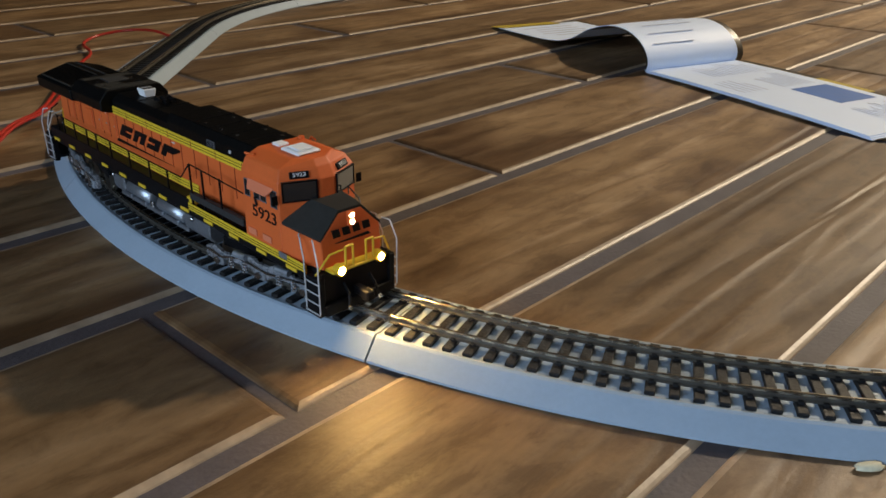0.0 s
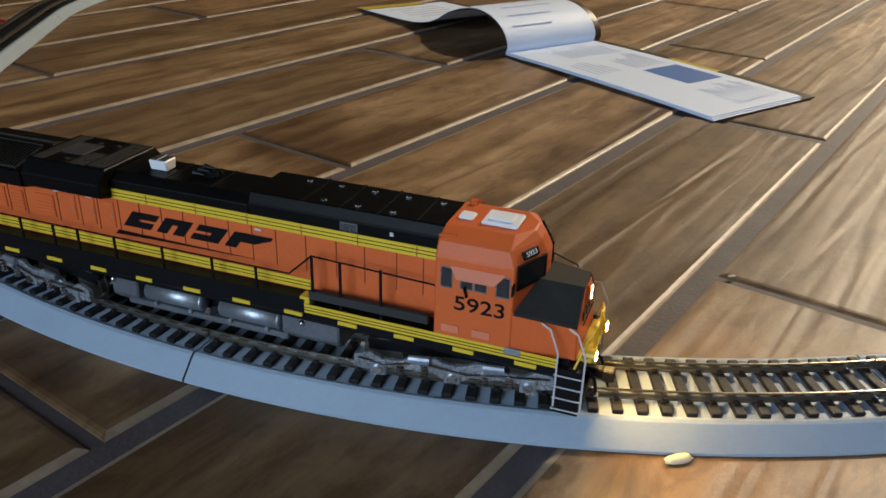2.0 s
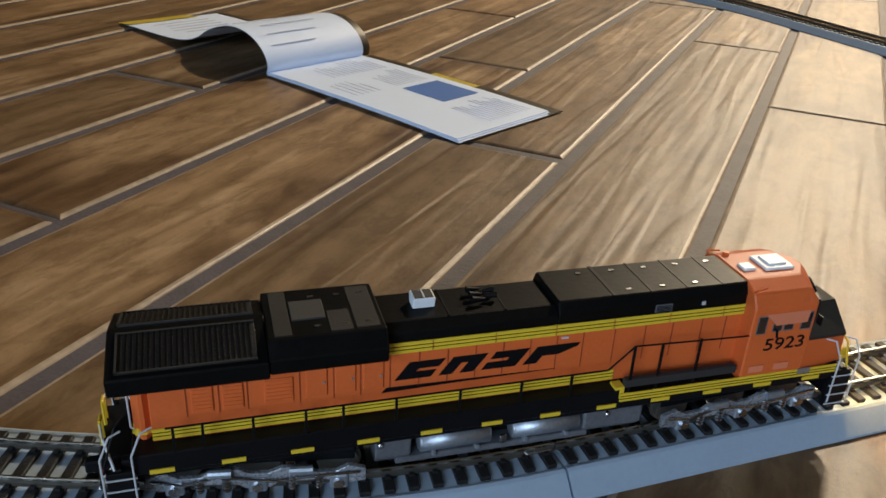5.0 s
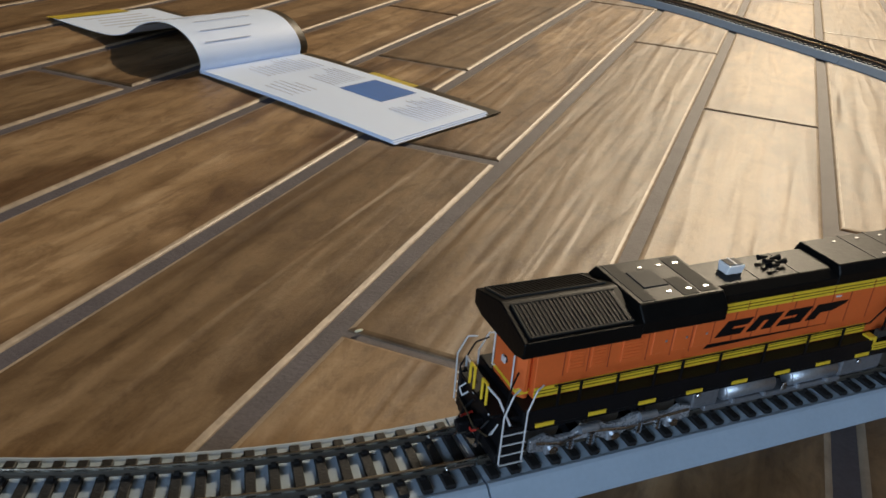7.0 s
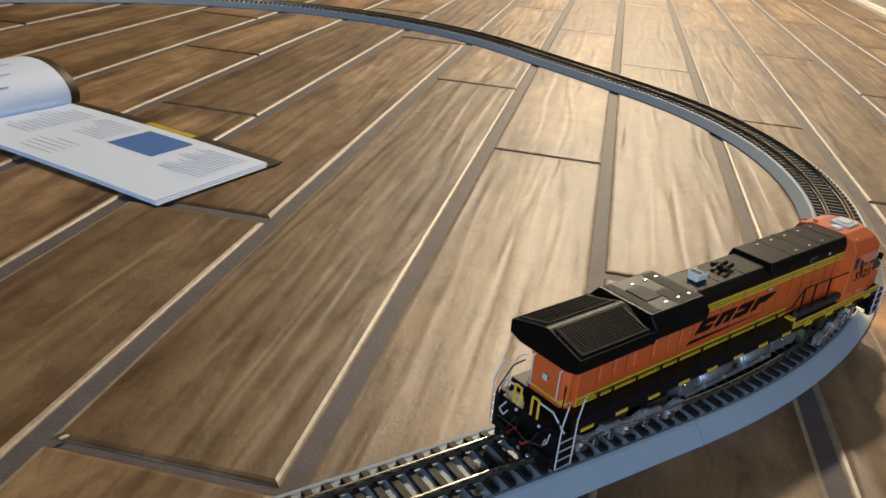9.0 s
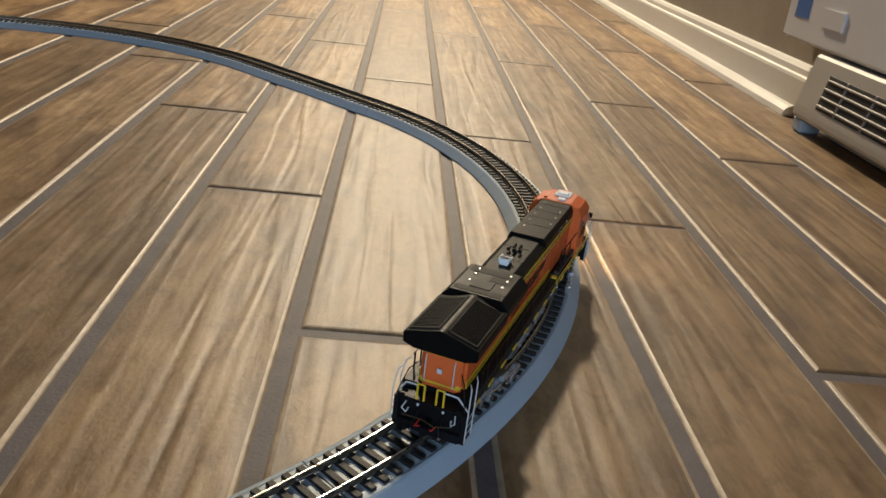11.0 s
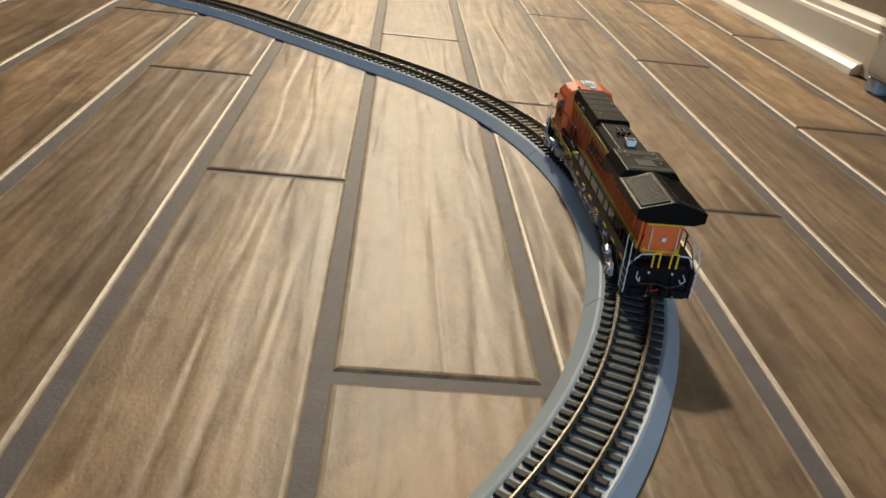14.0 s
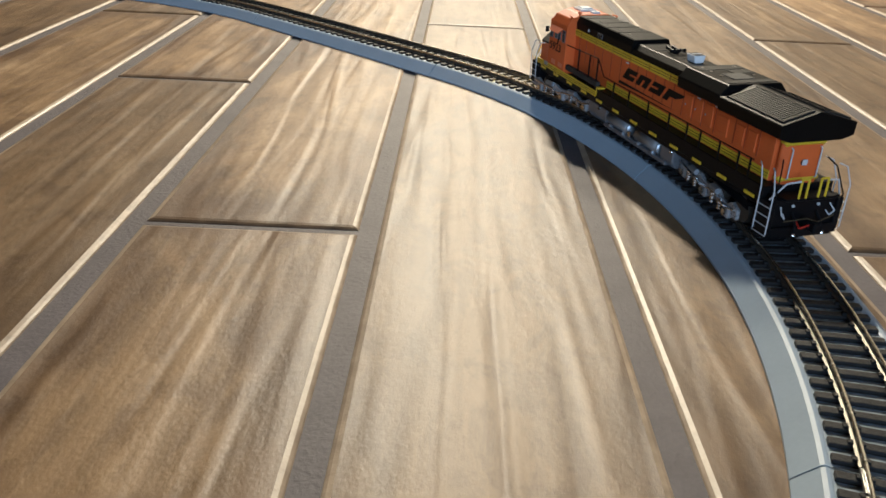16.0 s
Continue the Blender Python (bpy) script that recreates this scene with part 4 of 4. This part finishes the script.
# ------------------------------------------------------------------ open booklet
def booklet():
    root = empty("booklet", Matrix.Translation((-0.2801, -0.2404, 0)) @ Matrix.Rotation(math.atan2(0.075, -0.227), 4, "Z"))
    tagged(root, "open white instruction booklet with a curled page lying on tiles", "booklet")
    # lengthwise profile: u along the floor, z up
    prof = [(0.0, 0.0024), (0.06, 0.0036), (0.12, 0.0040), (0.18, 0.0038), (0.228, 0.0030)]
    curl = [(0.228, 0.0034), (0.2260, 0.0090), (0.2280, 0.0160), (0.2350, 0.0240), (0.247, 0.0310), (0.263, 0.0350), (0.282, 0.0350), (0.302, 0.0305), (0.319, 0.0245), (0.333, 0.0165), (0.350, 0.0100), (0.370, 0.0062), (0.400, 0.0042), (0.440, 0.0032), (0.478, 0.0024)]
    wid = 0.110

    def rounded(path):
        """The same path with its corners cut twice, so that the paper bends smoothly."""
        for _ in range(2):
            cut = [path[0]]
            for (a, c), (e, f) in zip(path, path[1:]):
                cut += [(a * 0.75 + e * 0.25, c * 0.75 + f * 0.25), (a * 0.25 + e * 0.75, c * 0.25 + f * 0.75)]
            path = cut + [path[-1]]
        return path

    def sheet(path, v0, v1, th, bm=None):
        own = bmesh.new()
        rows = []
        for i, (u, z) in enumerate(path):
            a = path[max(0, i - 1)]
            b = path[min(len(path) - 1, i + 1)]
            d = Vector((b[0] - a[0], b[1] - a[1])).normalized()
            nx, nz = -d.y * th, d.x * th
            rows.append([own.verts.new((u, -v0, z)), own.verts.new((u, -v1, z)), own.verts.new((u + nx, -v1, z + nz)), own.verts.new((u + nx, -v0, z + nz))])
        for p, q in zip(rows, rows[1:]):
            for i in range(4):
                own.faces.new((p[i], p[(i + 1) % 4], q[(i + 1) % 4], q[i]))
        own.faces.new(rows[0][::-1])
        own.faces.new(rows[-1])
        return merge(bm, own)
    part("cover", sheet([(u - 0.001, 0.0006 + z * 0.1) for u, z in prof], 0.004, wid + 0.010, 0.0006), M["cover"], root, "dark brown back cover")
    part("cover", sheet([(u - 0.001, z - 0.0012) for u, z in prof], wid - 0.004, wid + 0.012, 0.0006), M["cover"], root, "dark brown cover edge showing beyond the pages")
    for k in range(3):
        part("page", sheet([(u + 0.002 * k, z - 0.0007 * (2 - k)) for u, z in prof], 0.001 * k, wid - 0.001 * (2 - k), 0.0005), M["paper"], root, "white printed page")
    pg = part("page", sheet(rounded(curl), 0.0, wid, 0.0005), M["paper"], root, "white page curled up at the fold", smooth=False)
    part("cover", sheet(rounded([(u + 0.004, max(0.0006, z - 0.0016)) for u, z in curl[:-1]] + [(0.492, 0.0006)]), 0.002, wid + 0.012, 0.0005), M["cover"], root, "dark brown front cover under the curled page")
    part("cover_band", sheet([(0.470, 0.0036), (0.494, 0.0016)], 0.0, wid - 0.03, 0.0003), M["yellowink"], root, "yellow band at the cover's edge")
    part("cover_band", sheet([(0.085, 0.0034), (0.138, 0.0037)], wid + 0.0015, wid + 0.0095, 0.0003), M["yellowink"], root, "yellow lettering band on the cover")
    # print: plain bars
    part("picture", sheet([(0.070, 0.00435), (0.104, 0.0045), (0.118, 0.0046)], 0.058, 0.100, 0.0001), M["blueink"], root, "blue printed picture")
    rnd = random.Random(4)

    def bars(path_z, u0, u1, v0, v1, n):
        for k in range(n):
            v = v0 + (v1 - v0) * k / n
            e = u0 + (u1 - u0) * rnd.uniform(0.6, 1)
            part("print_line", box(u0, e, -v - 0.0011, -v, path_z, path_z + 0.0001), M["ink"], root)
    bars(0.0046, 0.126, 0.172, 0.060, 0.100, 9)
    bars(0.0046, 0.178, 0.220, 0.035, 0.100, 12)
    bars(0.0046, 0.125, 0.165, 0.014, 0.045, 5)
    bars(0.0042, 0.014, 0.062, 0.050, 0.102, 12)
    for k, (u, z) in enumerate(curl[3:9]):
        part("print_line", sheet([(u - 0.0005, z + 0.0006), (u + 0.0008, z + 0.0008)], 0.012 + 0.004 * (k % 3), 0.060 + 0.010 * (k % 4), 0.0002), M["ink"], root)
    for k in range(7):
        u = 0.375 + k * 0.013
        part("print_line", box(u, u + 0.004, -0.085, -0.020 - 0.004 * (k % 3), 0.0055 - k * 0.00035, 0.0056 - k * 0.00035), M["ink"], root)
    return root


booklet()


# ------------------------------------------------------------------ heater, wires, chips
def wall_heater():
    root = empty("wall_heater", Matrix.Translation((0.585, 0, 0)))
    tagged(root, "white slim heater with a beige louvred base by the wall", "heater")
    y0, y1 = -0.45, 0.420
    part("cabinet", box(0.015, 0.0565, y0, 0.545, 0.107, 0.62, 0.004, seg=2), M["heater"], root, "white enamelled cabinet")
    prof = [(0.006, 0.018), (0.000, 0.022), (0.000, 0.034), (0.012, 0.102), (0.0400, 0.105), (0.0400, 0.018)]
    part("plinth", prism(prof, y0 + 0.01, y1, "y", 0.003), M["heatergrey"], root, "beige plastic base with air outlet")
    lean = Matrix.Translation((0.0005, 0, 0.036)) @ Matrix.Rotation(radians(10), 4, "Y")
    grille = part("grille", box(-0.0008, 0.004, y0 + 0.06, y1 - 0.055, 0.004, 0.050, 0.0015), M["dark"], root, "dark louvred air outlet", at=lean)
    for k in range(4):
        z = 0.0085 + k * 0.0108
        part("slat", box(-0.003, 0.002, y0 + 0.06, y1 - 0.058, z, z + 0.0034, 0.001), M["heaterslat"], grille)
    for k in range(10):
        y = y1 - 0.105 - k * 0.065
        part("slat", box(-0.0024, 0.002, y - 0.002, y + 0.002, 0.005, 0.049, 0.0008), M["heaterslat"], grille)
    for y in (y0 + 0.05, y1 - 0.012):
        part("foot", box(0.004, 0.034, y - 0.012, y + 0.012, 0.0004, 0.020, 0.003), M["roadbed"], root, "grey rubber foot")
    st = part("sticker", box(0.0142, 0.0152, 0.478, 0.518, 0.138, 0.205), M["blueink"], root, "blue printed sticker")
    part("sticker_mark", box(0.0138, 0.0143, 0.484, 0.512, 0.166, 0.174), M["paper"], st)
    part("sticker_mark", box(0.0138, 0.0143, 0.488, 0.508, 0.186, 0.190), M["paper"], st)
    part("latch", box(0.0125, 0.017, 0.376, 0.434, 0.133, 0.160, 0.002, seg=2), M["heater"], root, "square white latch plate")
    return root


wall_heater()


def lead(name, points, r, material, label):
    cu = bpy.data.curves.new(name, "CURVE")
    cu.dimensions, cu.bevel_depth, cu.bevel_resolution = "3D", r, 3
    sp = cu.splines.new("BEZIER")
    sp.bezier_points.add(len(points) - 1)
    for p, c in zip(sp.bezier_points, points):
        p.co, p.handle_left_type, p.handle_right_type = c, "AUTO", "AUTO"
    ob = bpy.data.objects.new(name, cu)
    scene.collection.objects.link(ob)
    bpy.context.view_layer.update()
    me = bpy.data.meshes.new_from_object(ob.evaluated_get(bpy.context.evaluated_depsgraph_get()))
    bpy.data.objects.remove(ob)
    me.materials.clear()
    me.materials.append(material)
    return tagged(new(name, me), label, "wire")


for k in range(2):
    o = 0.005 * k
    lead("red_wire", [(-0.790 - o, -0.560 - o, 0.003), (-0.722, -0.608 - o, 0.0040), (-0.690 - o, -0.640, 0.006), (-0.659, -0.668 - o, 0.003), (-0.60, -0.73 - o, 0.003), (-0.52, -0.84, 0.003)], 0.0013, M["redwire"], "red power lead lying on the tiles")
lead("red_wire", [(-0.900, -0.405, 0.009), (-0.945, -0.408, 0.010), (-0.972, -0.432, 0.007), (-0.965, -0.462, 0.004), (-0.900, -0.490, 0.003), (-0.86, -0.52, 0.003), (-0.79, -0.565, 0.003)], 0.0014, M["redwire"], "red power lead looping beside the track")


def chip(at, r, seed, label):
    rnd = random.Random(seed)
    bm = ball((0, 0, 0), r, scale=(1.6, 0.7, 0.38), u=10, v=7)
    for v in bm.verts:
        v.co *= rnd.uniform(0.85, 1.12)
    ob = part("chip", bm, M["shell"], smooth=True, at=Matrix.Translation((at[0], at[1], r * 0.36)) @ Matrix.Rotation(radians(52), 4, "Z"))
    return tagged(ob, label, "debris")


chip((-0.1654, -0.5970), 0.0031, 1, "small pale chip lying on the tile beside the track")
chip((-0.1930, -0.4640), 0.0013, 2, "tiny pale crumb in the grout")


# ------------------------------------------------------------------ ceiling lamp and window
def ceiling_can(x, y):
    root = empty("ceiling_light", Matrix.Translation((x, y, TOP)))
    tagged(root, "round recessed ceiling light, switched on", "ceiling light", "recessed ceiling lights")
    bm = bmesh.new()
    for r0, r1, z0, z1 in ((0.105, 0.085, -0.002, -0.008), (0.085, 0.075, -0.008, -0.004)):
        ring = []
        for r, z in ((r0, z0), (r1, z1)):
            ring.append([bm.verts.new((r * math.cos(a), r * math.sin(a), z)) for a in np.linspace(0, 2 * math.pi, 24, endpoint=False)])
        for k in range(24):
            bm.faces.new((ring[0][k], ring[0][(k + 1) % 24], ring[1][(k + 1) % 24], ring[1][k]))
    part("trim_ring", bm, M["white"], root)
    part("lens", rod((0, 0, -0.001), (0, 0, -0.004), 0.076, seg=24), M["fixture"], root, "lit frosted lens")


ceiling_can(0.12, 2.75)
ceiling_can(0.05, 4.45)


def glass_door():
    fr = None
    y0, y1 = BACK_Y - 0.08, BACK_Y - 0.03
    for x0, x1, z0, z1 in ((-0.748, -0.70, 0.062, 2.048), (0.50, 0.548, 0.062, 2.048), (-0.70, 0.50, 0.062, 0.11), (-0.70, 0.50, 2.00, 2.048), (-0.12, -0.08, 0.11, 2.00)):
        fr = box(x0, x1, y0, y1, z0, z1, bm=fr)
    tagged(part("door_1", fr, M["white"]), "white framed glass door letting in cool daylight", "door", kind="structure")


glass_door()


# ------------------------------------------------------------------ floor tiles
# butt joints that sit off the even third-bond, by column and third of a tile length
SLIPPED = {(0, 0): -0.0045, (1, -1): 0.004, (0, 3): 0.015, (-3, 0): -0.010, (2, 1): -0.007, (1, 2): 0.003, (-5, -1): 0.004, (-4, -2): -0.002, (-2, -1): 0.003, (3, 0): -0.003, (4, 2): -0.003}


def slipped(k, y):
    return SLIPPED.get((k, round(y / ROW)), 0.0)


def lay_tiles():
    h0, w2 = 0.0, (PITCH - JOINT) / 2
    meshes = {}

    def tile_mesh(y_lo, y_hi, half):
        key = (round(y_hi - y_lo, 3), round(half, 4))
        if key not in meshes:
            n = (y_hi - y_lo) / 2
            bm = bmesh.new()
            rings = []
            for inset, z in ((0, -0.0040), (0, -0.0019), (0.0006, -0.0010), (0.0016, -0.0004), (0.0032, 0.0)):
                rings.append([bm.verts.new(c) for c in ((-half + inset, -n + inset, z), (half - inset, -n + inset, z), (half - inset, n - inset, z), (-half + inset, n - inset, z))])
            for p, q in zip(rings, rings[1:]):
                for i in range(4):
                    bm.faces.new((p[i], p[(i + 1) % 4], q[(i + 1) % 4], q[i]))
            bm.faces.new(rings[-1])
            me = bpy.data.meshes.new("tile")
            bmesh.ops.recalc_face_normals(bm, faces=bm.faces)
            bm.to_mesh(me)
            bm.free()
            me.materials.append(M["tile"])
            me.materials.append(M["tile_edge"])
            # edges facing along x take the paler colour with the highlight painted in
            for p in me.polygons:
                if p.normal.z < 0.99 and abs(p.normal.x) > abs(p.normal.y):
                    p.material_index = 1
            meshes[key] = me
        return meshes[key]
    for k in range(-24, 7):
        x0 = X_LINE + (k - 1) * PITCH + PITCH
        xc = x0 - PITCH / 2
        off = (-k * ROW) % LENGTH
        for j in range(-3, 7):
            lo, hi = off + j * LENGTH, off + (j + 1) * LENGTH
            if hi < -1.6 or lo > 4.2:
                continue
            lo, hi = lo + slipped(k, lo), hi + slipped(k, hi)
            wide = 0.0045 if k % 3 == 1 and j == -1 else 0.0022
            wide2 = 0.0045 if k % 3 == 1 and j == -2 else 0.0022
            me = tile_mesh(lo + wide, hi - wide2, w2)
            half = w2
            if xc + w2 > WALL_X - 0.002:
                continue
            ob = new("tile", me)
            ob.parent = floor
            ob.matrix_basis = Matrix.Translation((xc, (lo + wide + hi - wide2) / 2, h0))


lay_tiles()


# ------------------------------------------------------------------ what moves
RUN = [(0.0, -0.4825), (3.5, -0.232), (7.0, 0.017), (10.2, 0.233), (12.5, 0.383), (13.5, 0.447), (16.0, 0.622)]


def ran(t):
    return float(np.interp(t, [r[0] for r in RUN], [r[1] for r in RUN]))


def motions():
    body, front, rear = [], [], []
    for i in range(65):
        t = i * 0.25
        s = ran(t)
        xf, yf, hf = along(s + TRUCK_X)
        xr, yr, hr = along(s - TRUCK_X)
        h = math.atan2(yf - yr, xf - xr)
        body.append((t, Matrix.Translation(((xf + xr) / 2, (yf + yr) / 2, RAIL_Z)) @ Matrix.Rotation(h, 4, "Z")))
        front.append((t, Matrix.Translation((TRUCK_X, 0, 0)) @ Matrix.Rotation(hf - h, 4, "Z")))
        rear.append((t, Matrix.Translation((-TRUCK_X, 0, 0)) @ Matrix.Rotation(hr - h, 4, "Z")))
    walk(loco, body)
    walk(front_truck, front)
    walk(rear_truck, rear)


motions()
